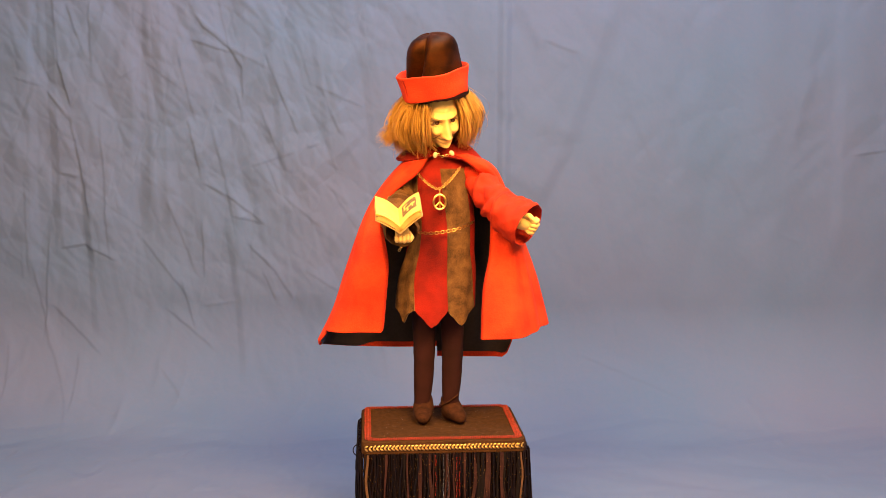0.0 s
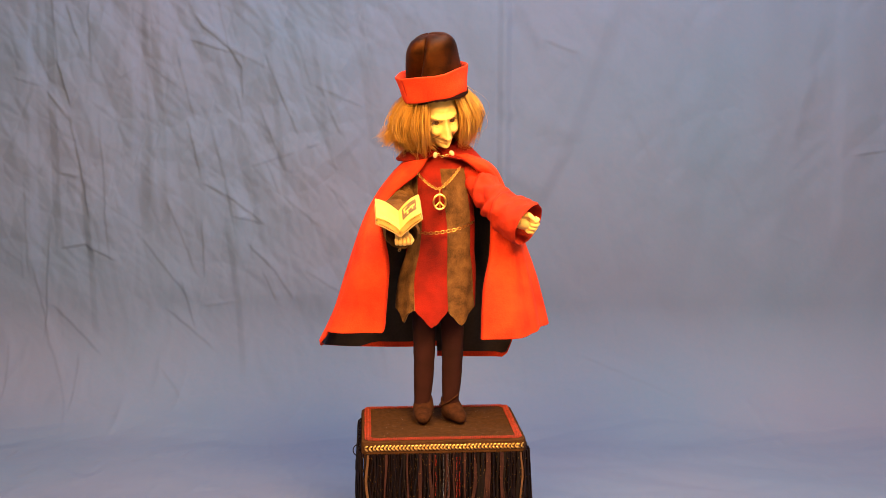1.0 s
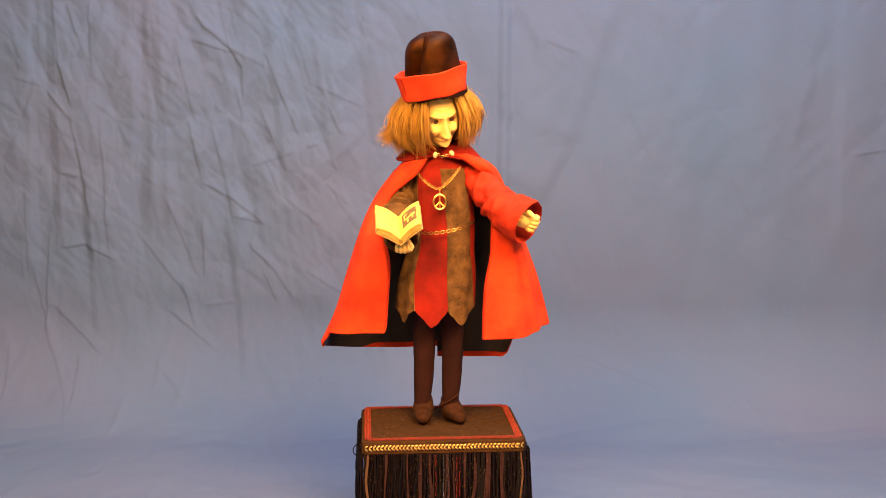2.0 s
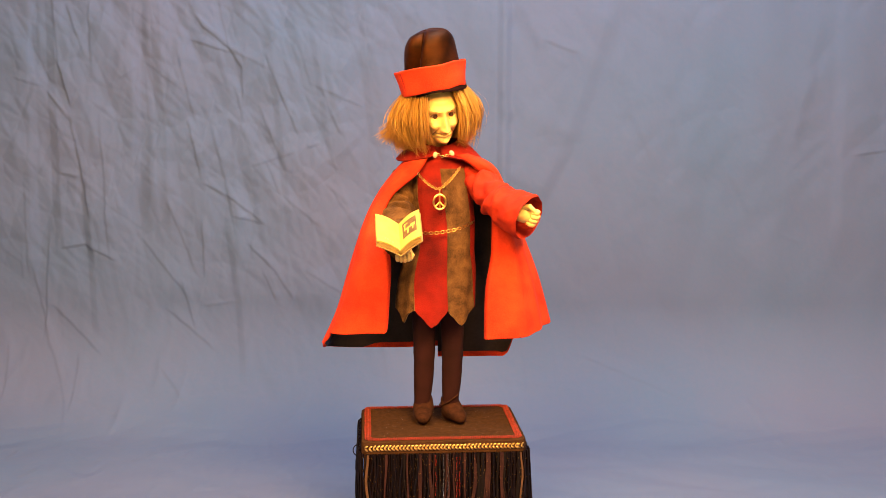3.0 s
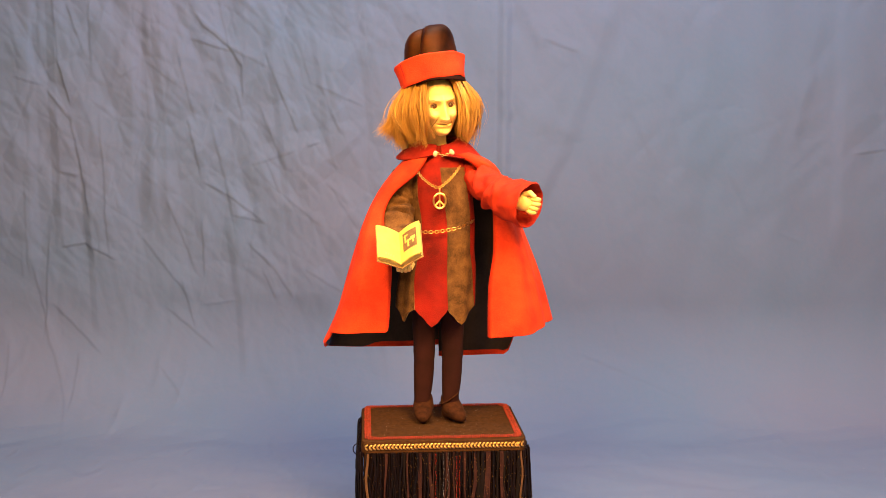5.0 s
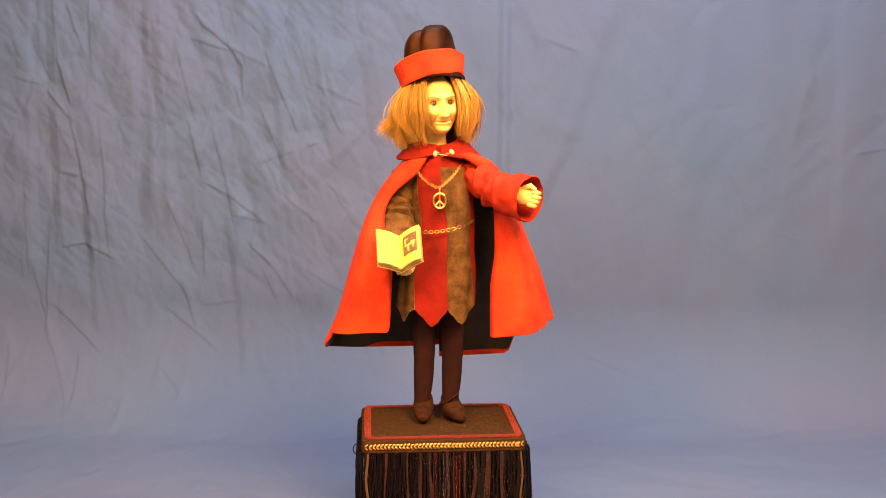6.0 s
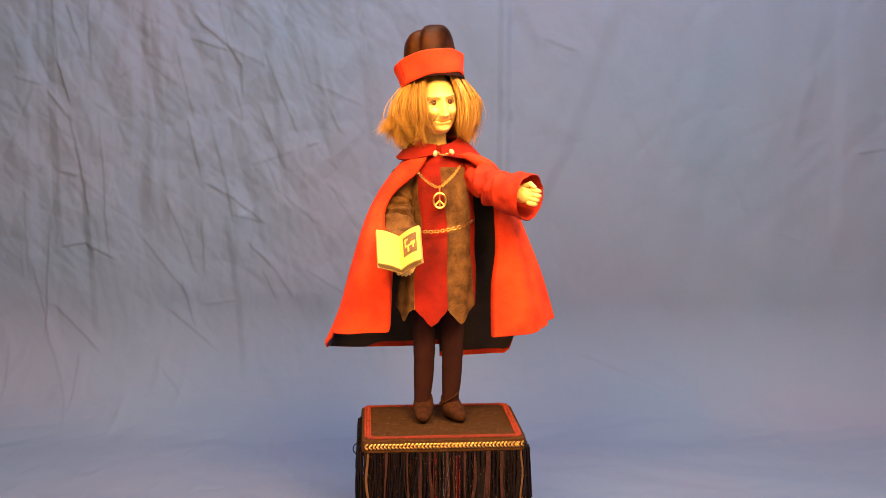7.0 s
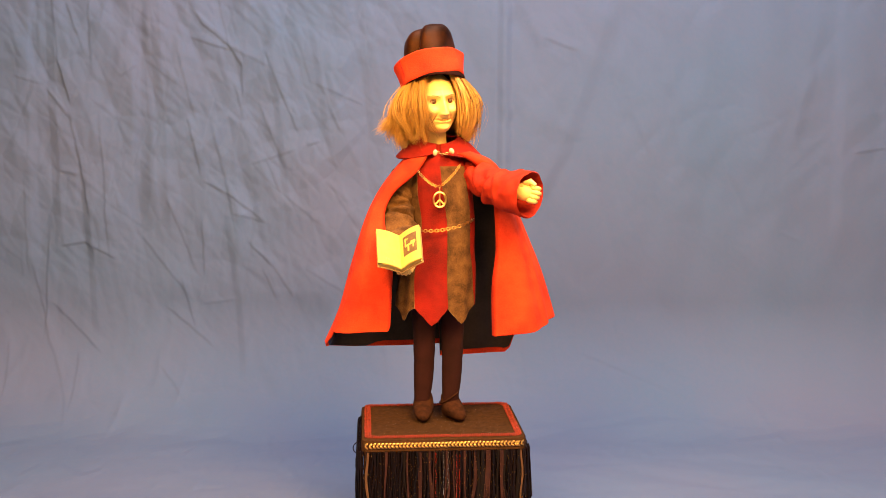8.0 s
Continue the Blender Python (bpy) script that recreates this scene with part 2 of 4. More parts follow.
FOLDS_D = [(0.52, 0.75, 0.59, 0.61, 4, 20), (0.80, 0.58, 0.85, 0.48, 3, 16), (0.82, -0.03, 0.88, -0.12, 4, 10), (0.41, 0.07, 0.67, -0.03, 3, 16), (0.46, 1.04, 0.35, 0.71, -6, 75), (0.35, 0.71, 0.27, 0.53, -6, 80), (1.03, 1.00, 0.97, 0.68, -4, 60), (1.14, 0.64, 1.23, 0.65, 3, 10), (1.21, 0.76, 1.23, 0.66, 4, 12), (0.28, 0.95, 0.36, 0.92, 4, 12), (0.23, 1.00, 0.26, 0.93, 3, 14), (-0.37, 0.31, -0.23, 0.22, 3, 14), (-1.22, 0.10, -1.21, -0.03, 4, 14), (-1.02, 0.07, -1.01, -0.05, 4, 14), (-1.11, 0.12, -1.01, -0.08, 3, 16), (-0.84, 0.41, -0.72, 0.25, 4, 14)]
FOLDS_E = [(-1.06, 1.06, -1.06, 0.41, 9, 55), (-0.77, 1.06, -0.76, 0.44, 9, 60), (-0.84, 1.06, -0.86, 0.55, -6, 50), (-0.47, 0.97, -0.42, 0.47, 5, 40), (-1.13, 1.06, -1.15, 0.41, -6, 50), (0.61, 1.06, 0.66, 0.60, 6, 60), (1.10, 1.06, 1.11, 0.41, 6, 60), (-0.99, 0.69, -0.97, 0.18, 6, 40), (-0.59, 0.44, -0.55, 0.05, 5, 40), (-0.22, 1.06, -0.19, 0.69, 4, 40), (-0.35, 0.97, -0.29, 0.55, 4, 36), (0.16, 1.09, 0.16, 0.50, 18, 9), (0.18, 1.09, 0.18, 0.50, -18, 9), (0.13, 1.09, 0.14, 0.68, 3, 10)]


def facets(x, z, wide, tall, lean, seed):
    """Flat facets that meet in straight creases, as in cloth that was folded small: 0 to about 1."""
    u, v = (x + lean * z) / wide, z / tall
    u, v = u + 0.25 * np.sin(1.7 * v + seed), v + 0.25 * np.sin(1.3 * u + 2 * seed)
    iu, iv = np.floor(u), np.floor(v)
    f1, f2 = np.full_like(u, 9.0), np.full_like(u, 9.0)
    for di in (-1, 0, 1):
        for dj in (-1, 0, 1):
            cu, cv = iu + di, iv + dj
            k = np.sin(cu * 127.1 + cv * 311.7 + seed * 17.3) * 43758.5
            q = np.sin(cu * 269.5 + cv * 183.3 + seed * 29.1) * 23421.6
            d = (cu + k - np.floor(k) - u) ** 2 + (cv + q - np.floor(q) - v) ** 2
            f2 = np.minimum(f2, np.maximum(f1, d))
            f1 = np.minimum(f1, d)
    return np.minimum(f2 - f1, 1.2)


def backdrop():
    """A crumpled sheet that hangs, sweeps round and runs forward over the floor."""
    rng = np.random.default_rng(4)
    xs = np.concatenate([np.arange(-1.9, -1.28, 0.012), np.arange(-1.28, -0.05, 0.0033), np.arange(-0.05, 1.28, 0.0078), np.arange(1.28, 1.91, 0.012)])
    ss = np.concatenate([np.arange(0.0, 1.3, 0.0085), np.arange(1.3, 2.75, 0.0036), np.arange(2.75, 3.7, 0.014)])
    gx, gs = np.meshgrid(xs, ss)
    front, bend, radius = -0.62, 0.66, 0.32
    flat, arc = bend - front, radius * math.pi / 2
    a = np.clip((gs - flat) / radius, 0, math.pi / 2)
    y = np.where(gs < flat, front + gs, bend + radius * np.sin(a))
    z = np.where(gs < flat, 0, radius * (1 - np.cos(a)) + np.maximum(gs - flat - arc, 0))
    h, hang = np.zeros_like(gx), z
    z = z + GROUND
    up = np.clip((hang - 0.05) / 0.3, 0, 1)
    for k in range(14):
        c, w, d = rng.uniform(-1.5, 1.5), rng.uniform(0.05, 0.16), rng.uniform(-0.008, 0.008)
        h += d * np.exp(-((gx - c - 0.05 * np.sin(2 * z + k)) / w) ** 2) * up
    jit = 0.0013 * np.sin(23 * z + 19 * gx) + 0.0006 * np.sin(91 * z - 53 * gx)
    folds = FOLDS_A + FOLDS_B + FOLDS_C + FOLDS_D + FOLDS_E
    for k in range(40):
        x0, z0 = (rng.uniform(-1.25, -0.1), rng.uniform(0.15, 1.1)) if k < 28 else (rng.uniform(0.1, 1.3), rng.uniform(0.1, 1.1))
        ang, ln = rng.normal(-1.2, 0.7), rng.uniform(0.03, 0.13)
        folds.append((x0, z0, x0 + ln * math.cos(ang), z0 + ln * math.sin(ang), rng.uniform(0.8, 3.0) * (1 if k < 28 else 0.55) * rng.choice((-1, 1)), rng.uniform(5, 12)))
    for x0, z0, x1, z1, depth, width in folds:
        dx, dz = x1 - x0, z1 - z0
        ln, w = math.hypot(dx, dz), (0.68 if width < 32 else 1.0) * width / 1000
        pad = 5 * w + 0.2 * ln
        i0, i1 = np.searchsorted(z[:, 0], (min(z0, z1) - pad, max(z0, z1) + pad))
        j0, j1 = np.searchsorted(xs, (min(x0, x1) - pad, max(x0, x1) + pad))
        cut = (slice(i0, i1), slice(j0, j1))
        px, pz = gx[cut], z[cut]
        t = ((px - x0) * dx + (pz - z0) * dz) / ln ** 2
        d = ((px - x0) * dz - (pz - z0) * dx) / ln + jit[cut]
        taper = np.clip(np.minimum(t + 0.18, 1.18 - t) / 0.3, 0, 1)
        taper = taper * taper * (3 - 2 * taper)
        steep, wide = (0.42 * w + 0.0012, 3.4 * w) if depth > 0 else (3.4 * w, 0.42 * w + 0.0012)
        prof = np.where(d > 0, np.clip(1 - d / steep, 0, 1), np.clip(1 + d / wide, 0, 1))
        h[cut] += (0.6 if width < 32 else 0.95) * abs(depth) / 1000 * prof * taper * (gs[cut] > flat)
    worn = 0.34 + 0.66 * np.clip((0.12 - gx) / 0.5, 0, 1)
    worn *= np.clip((hang - 0.12) / 0.5, 0.12, 1) * (gs > flat)
    h += worn * (0.0115 * facets(gx, z, 0.15, 0.36, 0.25, 1.0) + 0.0056 * facets(gx, z, 0.085, 0.15, -0.35, 2.0) + 0.0020 * facets(gx, z, 0.036, 0.06, 0.5, 3.0) + 0.0004 * facets(gx, z, 0.016, 0.03, -0.6, 4.0))
    for c, w, d in ((-0.80, 0.02, 0.006),):
        h += d * np.exp(-((gx - c) / w) ** 2) * np.clip((z - 0.45) / 0.15, 0, 1)
    h += 0.004 * np.sin(3.1 * gx + 5 * gs) * np.sin(6.3 * gx - 2.2 * gs + 1)
    h += 0.0012 * np.sin(31 * gx + 9 * gs) * np.sin(17 * gs - 13 * gx) * (gs > flat)
    ny, nz = -np.sin(a), np.cos(a)
    ease = np.clip((gs - flat + 0.15) / 0.5, 0, 1)
    low = np.clip((flat + 0.35 - gs) / 0.3, 0, 1)
    h += low * (0.010 * facets(gx, gs, 0.42, 0.22, 0.6, 5.0) + 0.005 * facets(gx, gs, 0.16, 0.10, -0.5, 6.0))
    h = h * (0.40 + 0.60 * ease * ease * (3 - 2 * ease)) + 0.004
    y, z = y + h * ny, hang + h * nz
    z = np.maximum(z, 0.0) + GROUND
    s = Shape()
    s.grid(np.stack([gx, y, z], axis=2).tolist())
    ob = part("backdrop", s, M_MUSLIN, None, "", 80)
    tagged(ob, "crumpled blue-grey muslin sheet hung as a photo backdrop", "backdrop", kind="structure")


def room():
    """Plain walls that close the place."""
    for name, c, size, m in (("floor", (0, -1.2, -0.158), (5.2, 5.4, 0.1), M_FLOOR), ("ceiling", (0, -1.2, 2.75), (5.2, 5.4, 0.1), M_PLASTER),
                             ("wall_north", (0, 1.45, 1.297), (5.0, 0.1, 2.80), M_PLASTER), ("wall_south", (0, -3.85, 1.297), (5.0, 0.1, 2.80), M_PLASTER),
                             ("wall_west", (-2.55, -1.2, 1.297), (0.1, 5.4, 2.80), M_PLASTER), ("wall_east", (2.55, -1.2, 1.297), (0.1, 5.4, 2.80), M_PLASTER)):
        tagged(part(name, Shape().box(c, size, 0.004), m), "plain painted " + name.split("_")[0] + " of the room", name.split("_")[0], kind="structure")


room()
backdrop()

# ---- pedestal ----
TOP = 0.16
PW, PD = 0.298, 0.236


def rounded_loop(w, d, r, step):
    """Points and outward directions along a rounded rectangle."""
    pts = []
    for cx, cy, a0 in ((w / 2 - r, -d / 2 + r, -90), (w / 2 - r, d / 2 - r, 0), (-w / 2 + r, d / 2 - r, 90), (-w / 2 + r, -d / 2 + r, 180)):
        for a in np.linspace(a0, a0 + 90, 7):
            pts.append(np.array((cx + r * math.cos(radians(a)), cy + r * math.sin(radians(a)))))
    pts.append(pts[0])
    out, carry = [], 0.0
    for p, q in zip(pts, pts[1:]):
        ln = np.linalg.norm(q - p)
        while carry < ln:
            t = (q - p) / ln
            out.append((*(p + t * carry), t[1], -t[0]))
            carry += step
        carry -= ln
    return out


def pedestal():
    rng = np.random.default_rng(8)
    root = new("pedestal")
    root.matrix_world = pose(-0.006, 0, 0, 0, 0, 4.1)
    tagged(root, "small fringed display pedestal covered in dark brown suede", "pedestal")
    part("body", Shape().box((0, 0, (TOP + GROUND) / 2 + 0.001), (PW - 0.006, PD - 0.006, TOP - GROUND - 0.004), 0.006, segments=3), M_BOX, root)
    s = Shape()
    rows = []
    for k, (inset, z) in enumerate(((-0.001, TOP - 0.022), (-0.002, TOP - 0.008), (0.0, TOP - 0.002), (0.006, TOP), (0.05, TOP + 0.0004), (0.1, TOP))):
        rows.append([(x, y, z + wave(x, y, k, 40, 0.0006)) for x, y, _, _ in rounded_loop(PW, PD, 0.014, 0.0102)])
        rows[-1] = [(x * (1 - 2 * inset / PW), y * (1 - 2 * inset / PD), z) for x, y, z in rows[-1]]
    s.grid(rows, closed=True)
    n = len(rows[0])
    s.f.append(tuple(len(s.v) - n + j for j in range(n)))
    s.m.append(0)
    part("top_cover", s, M_TOP, root, "worn dark brown suede top")
    # Twisted red braid along the edge of the top: three rows of small stitches.
    s = Shape()
    for off in (0.0062, 0.0092, 0.0122, 0.0152):
        for i, (x, y, nx, ny) in enumerate(rounded_loop(PW - 2 * off, PD - 2 * off, 0.012, 0.0041)):
            ang = math.atan2(ny, nx) + (0.75 if off in (0.0062, 0.0122) else -0.75)
            s.ball((x, y, TOP + 0.0012 + rng.uniform(0, 0.0006)), (0.0025, 0.0010, 0.0017), Matrix.Rotation(ang + rng.normal(0, 0.25), 3, "Z"), 6, 5)
    part("braid", s, M_BRAID, root, "twisted red braid")
    part("trim_band", Shape().grid([[(x + nx * 0.0015, y + ny * 0.0015, z) for x, y, nx, ny in rounded_loop(PW, PD, 0.014, 0.01)] for z in (TOP - 0.024, TOP - 0.022, TOP - 0.0045, TOP - 0.003)], closed=True), M_BOX, root)
    # Gold braid: slanting metal stitches in two rows.
    bead = Shape().ball((0, 0, 0), (0.0041, 0.0016, 0.0018), None, 6, 5)
    first = dim = None
    for row, (dz, tilt) in enumerate(((-0.0088, -38), (-0.0142, 38))):
        for x, y, nx, ny in rounded_loop(PW, PD, 0.014, 0.0068):
            if ny > -0.7:
                continue
            if row == 1 and dim is None:
                ob = dim = part("gold_stitch", bead, M_BRASS, root)
            elif row == 1:
                ob = new("gold_stitch", dim.data)
                ob.parent = root
            elif first is None:
                ob = first = part("gold_stitch", bead, M_GOLD, root)
            else:
                ob = new("gold_stitch", first.data)
                ob.parent = root
            ob.matrix_local = Matrix.Translation((x + nx * 0.0028, y + ny * 0.0028, TOP + dz + rng.uniform(-0.0004, 0.0004))) @ Matrix.Rotation(math.atan2(ny, nx) + math.pi / 2 + rng.uniform(-0.12, 0.12), 4, "Z") @ Matrix.Rotation(radians(tilt + rng.uniform(-6, 6)), 4, "Y")
    # Fringe: hanging cords of uneven length round three sides.
    s, t, q = Shape(), Shape(), Shape()
    for lay, out in enumerate((0.002, 0.0045, 0.0065)):
        for x, y, nx, ny in rounded_loop(PW, PD, 0.012, 0.0030 + 0.0012 * lay):
            if ny > 0.8:
                continue
            side = Vector((-ny, nx, 0))
            o, p = out + rng.uniform(-0.001, 0.002), Vector((x, y, 0))
            end, sway, amp = rng.uniform(0.0, 0.075 if abs(nx) > 0.7 else 0.03), rng.normal(0, 0.006), rng.normal(0, 0.002)
            pts = [p + Vector((nx, ny, 0)) * (o + 0.004 * k * (abs(nx) + 0.3) * (lay / 2)) + side * (sway * k * k + amp * math.sin(7 * k + x * 300)) + Vector((0, 0, TOP - 0.022 - (TOP - 0.022 - end) * k)) for k in np.linspace(0, 1, 9)]
            r = rng.uniform(0.0006, 0.0021)
            s.tube(pts, [r * (1 + 0.25 * math.sin(29 * k + x * 900)) for k in range(9)], 4, squash=0.7)
    tagged(part("fringe", s, M_FRINGE, root, "uneven black and brown cord fringe", 60), kind="stuff")
    for k in range(24):
        cx, w, end = rng.uniform(-0.138, 0.138), rng.uniform(0.0014, 0.0042), rng.uniform(0.0, 0.05)
        lean = rng.normal(0, 0.006)
        pts = [(cx + lean * t * t + 0.0028 * math.sin(6 * t + k) * t, -PD / 2 - 0.0075 - 0.0025 * t, TOP - 0.022 - (TOP - 0.022 - end) * t) for t in np.linspace(0, 1, 9)]
        part("flat_cord", Shape().tube(pts, [w * (0.75 + 0.25 * math.sin(4 * t + k)) for t in np.linspace(0, 1, 9)], 6, squash=0.4), M_CORD if k % 3 else M_BLACK, root)
    for cx, m, name in ((-0.016, M_REDBEAD, "red_bead_string"), (-0.002, M_SEQUIN, "silver_bead_string"), (0.006, M_SEQUIN, "silver_bead_string"), (0.022, M_REDBEAD, "red_bead_string"), (0.027, M_REDBEAD, "red_bead_string")):
        s = Shape()
        for k in range(46):
            if rng.random() < 0.35:
                continue
            z = TOP - 0.024 - 0.0027 * k
            s.ball((cx + rng.normal(0, 0.0005), -PD / 2 - 0.0105 + rng.normal(0, 0.0004), z), (0.0009, 0.0009, 0.0011), None, 5, 4)
        part(name, s, m, root)
    for cx, w in ((-0.1405, 0.0024), (0.1405, 0.0018)):
        pts = [(cx + 0.002 * math.sin(9 * k + cx * 80), -PD / 2 - 0.0085 - 0.002 * k, TOP - 0.022 - 0.13 * k) for k in np.linspace(0, 1, 9)]
        s = Shape().tube(pts, [w * (0.7 + 0.3 * math.sin(3 * k)) for k in np.linspace(0.2, 1, 9)], 6, squash=0.35)
        part("ribbon", s, M_TWIG, root, "tan fabric ribbon")
    s = Shape()
    for k in range(520):
        x, z = rng.uniform(-PW / 2, PW / 2), rng.uniform(0.02, TOP - 0.026)
        s.box((x, -PD / 2 - rng.uniform(0.008, 0.0115), z), (0.0004, 0.0004, rng.uniform(0.0006, 0.0028)), 0, Matrix.Rotation(rng.normal(0, 0.3), 3, "Y"))
    tagged(part("glitter", s, M_CHAIN, root, "tiny glinting threads in the fringe"), kind="stuff")
    loop = [(-PW / 2 - 0.004 - 0.013 * math.sin(a), -0.05, TOP - 0.036 + 0.012 * math.cos(a)) for a in np.linspace(0, math.pi, 12)]
    part("cord_loop", Shape().tube(loop, 0.001, 6), M_BLACK, root, "loose black cord loop")


pedestal()

# ---- doll ----
doll = None
HEAD = (-0.012, 0.005, 0.693)
ARM_L = (-0.070, 0.005, 0.622)
ARM_R = (0.050, 0.005, 0.632)


def doll_body():
    """Legs, shoes and trunk."""
    s = Shape()
    for x, toe, turn in ((-0.038, -0.031, -4), (0.016, 0.024, 26)):
        z = spline([0.40, 0.34, 0.28, 0.235, 0.205, 0.178], 18)
        r = spline([0.0235, 0.022, 0.0200, 0.0185, 0.0160, 0.0155], 18)
        s.tube([(x + 0.002 * math.sin(i * 0.3), 0.012 + 0.004 * math.sin(i * 0.2), zz) for i, zz in enumerate(z)], [rr + wave(x, i, 0, 0.9, 0.0008) for i, rr in enumerate(r)], 18, 0)
        m = Matrix.Rotation(radians(turn), 3, "Z")
        path = [m @ Vector(p) + Vector((x, 0.012, TOP)) for p in ((0, 0.012, 0.046), (0, 0.006, 0.034), (0, -0.004, 0.024), (0.001, -0.018, 0.019), (0.002, -0.030, 0.015), (0.003, -0.037, 0.012), (0.003, -0.0415, 0.0105), (0.003, -0.0435, 0.010))]
        s.tube(path, [0.0160, 0.0190, 0.0205, 0.0185, 0.0150, 0.0112, 0.0072, 0.0020], 16, 1, squash=0.85)
        s.ball(m @ Vector((0, 0.004, 0.017)) + Vector((x, 0.012, TOP)), (0.018, 0.022, 0.0165), m, 16, 10, 1)
    s.tube([(0.012 + 0.0185 * math.cos(a), 0.012 + 0.018 * math.sin(a), 0.203 + 0.012 * math.cos(a)) for a in np.linspace(0, 2 * math.pi, 20)], 0.0014, 6, 1)
    z = spline([0.385, 0.45, 0.54, 0.62, 0.665, 0.69], 20)
    w = spline([0.052, 0.052, 0.046, 0.048, 0.034, 0.018], 20)
    s.grid([[(-0.008 + ww * math.cos(a), 0.008 + 0.62 * ww * math.sin(a), zz) for a in np.linspace(0, 2 * math.pi, 24, endpoint=False)] for zz, ww in zip(z, w)], 0, closed=True)
    ob = part("doll", s, [M_STOCKING, M_SHOE])
    return tagged(ob, "standing animated display doll with brown stockings and felt shoes", "doll")


def head():
    """The carved head with its neck; origin at the neck's pivot, the face towards -y."""
    s = Shape()
    c, r = Vector((0.002, -0.013, 0.066)), (0.0365, 0.044, 0.060)

    def bump(x, z, cx, cz, wx, wz):
        return math.exp(-((x - cx) / wx) ** 2 - ((z - cz) / wz) ** 2)

    def relief(x, z):
        bridge = max(0, min(1, (0.016 - z) / 0.032))
        nose = math.exp(-(x / (0.0042 + 0.0030 * bridge)) ** 2) * (0.003 + 0.0160 * bridge) * (1 if z > -0.0165 else math.exp(-((z + 0.0165) / 0.0032) ** 2)) * (1 if z < 0.016 else math.exp(-((z - 0.016) / 0.01) ** 2))
        d = nose
        for sx in (-1, 1):
            d -= 0.0095 * bump(x, z, sx * 0.0145, 0.0072, 0.0088, 0.0062)
            d += 0.0052 * bump(x, z, sx * 0.0150, 0.0180, 0.012, 0.0042)
            d += 0.0080 * bump(x, z, sx * 0.0215, -0.010, 0.0085, 0.0080)
            d -= 0.0042 * bump(x, z, sx * 0.0260, -0.030, 0.007, 0.009)
            d += 0.0050 * bump(x, z, sx * 0.0062, -0.0155, 0.0032, 0.0036)
            ln = sx * (0.0105 + 0.50 * max(0, -0.013 - z))
            if -0.036 < z < -0.010:
                d -= 0.0052 * math.exp(-((x - ln) / 0.0022) ** 2) * math.sin(math.pi * (z + 0.036) / 0.026)
            for k in (0, 1):
                d -= 0.0012 * bump(x, z, sx * 0.0145, -0.0005 - 0.0035 * k, 0.0075, 0.0011)
        for z0 in (0.027, 0.034):
            d -= 0.0009 * bump(x, z, 0.001, z0 + 5 * x * x, 0.017, 0.0012)
        smile = -0.0265 + 9.0 * x * x
        if abs(x) < 0.018:
            e = math.cos(x / 0.018 * math.pi / 2)
            d -= 0.0042 * math.exp(-((z - smile) / 0.0014) ** 2) * e ** 0.5
            d += 0.0022 * math.exp(-((z - smile - 0.0033) / 0.0020) ** 2) * e
            d += 0.0034 * math.exp(-((z - smile + 0.0036) / 0.0024) ** 2) * e
        d += 0.0130 * bump(x, z, 0, -0.0425, 0.014, 0.0072)
        d -= 0.0024 * bump(x, z, 0, -0.0345, 0.012, 0.0025)
        return d

    def jaw(z):
        return 1 - 0.20 * max(0, min(1, (-z - 0.012) / 0.040)) ** 1.2

    def girth(z):
        cb = math.sqrt(max(0.0, 1 - (z / (r[2] if z > 0 else 0.050)) ** 2))
        return r[0] * (cb if z > 0 else cb ** 0.8) * jaw(z), r[1] * (cb if z > 0 else cb ** 0.5), r[1] * cb

    def on_face(x, z, proud=0.0003):
        rx, ry, _ = girth(z)
        sa = math.sqrt(max(0.01, 1 - (x / rx) ** 2))
        return c + Vector((x, -(ry * sa + relief(x, z) * sa ** 0.6) - proud, z))

    rows = []
    for b in np.linspace(-math.pi / 2 + 0.02, math.pi / 2 - 0.02, 110):
        row = []
        for k in range(130):
            u = k / 130 * 2 - 1
            a = -math.pi / 2 + math.pi * (u * abs(u) ** 0.35)
            z = (r[2] if b > 0 else 0.050) * math.sin(b)
            rx, front, back = girth(z)
            x, y = rx * math.cos(a), (front if math.sin(a) < 0 else back) * math.sin(a)
            if y < 0:
                y -= relief(x, z) * max(0.0, -math.sin(a)) ** 0.6
            row.append(c + Vector((x, y, z)))
        rows.append(row)
    s.grid(rows, 0, closed=True)
    s.tube([(0, 0.008, -0.03), (0, 0.006, 0.0), (0, 0.002, 0.03), (0, 0.0, 0.04)], [0.0235, 0.020, 0.0195, 0.0195], 20, 0)
    for sx in (-1, 1):
        e = c + Vector((sx * 0.0148, -0.0300, 0.0068))
        s.ball(e, (0.0068, 0.0052, 0.0042), None, 14, 10, 2)
        s.ball(e + Vector((0.0006, -0.0032, 0)), (0.0046, 0.0032, 0.0045), None, 12, 8, 1)
        lid = [e + Vector((0.0078 * math.cos(a), -0.0042 - 0.0012 * math.sin(a), 0.0008 + 0.0045 * math.sin(a))) for a in np.linspace(0.1, math.pi - 0.1, 9)]
        s.tube(lid, 0.0013, 6, 3)
        brow = [on_face(sx * (0.0055 + 0.020 * k), 0.0142 + 0.0046 * math.sin(2.5 * k)) for k in np.linspace(0, 1, 11)]
        s.tube(brow, [0.0002 + 0.0003 * math.sin(2.6 * k + 0.3) for k in np.linspace(0, 1, 11)], 6, 3, squash=0.8)
        crease = [on_face(sx * (0.0105 + 0.50 * max(0, -0.013 - z)), z, -0.0004) for z in np.linspace(-0.014, -0.033, 9)]
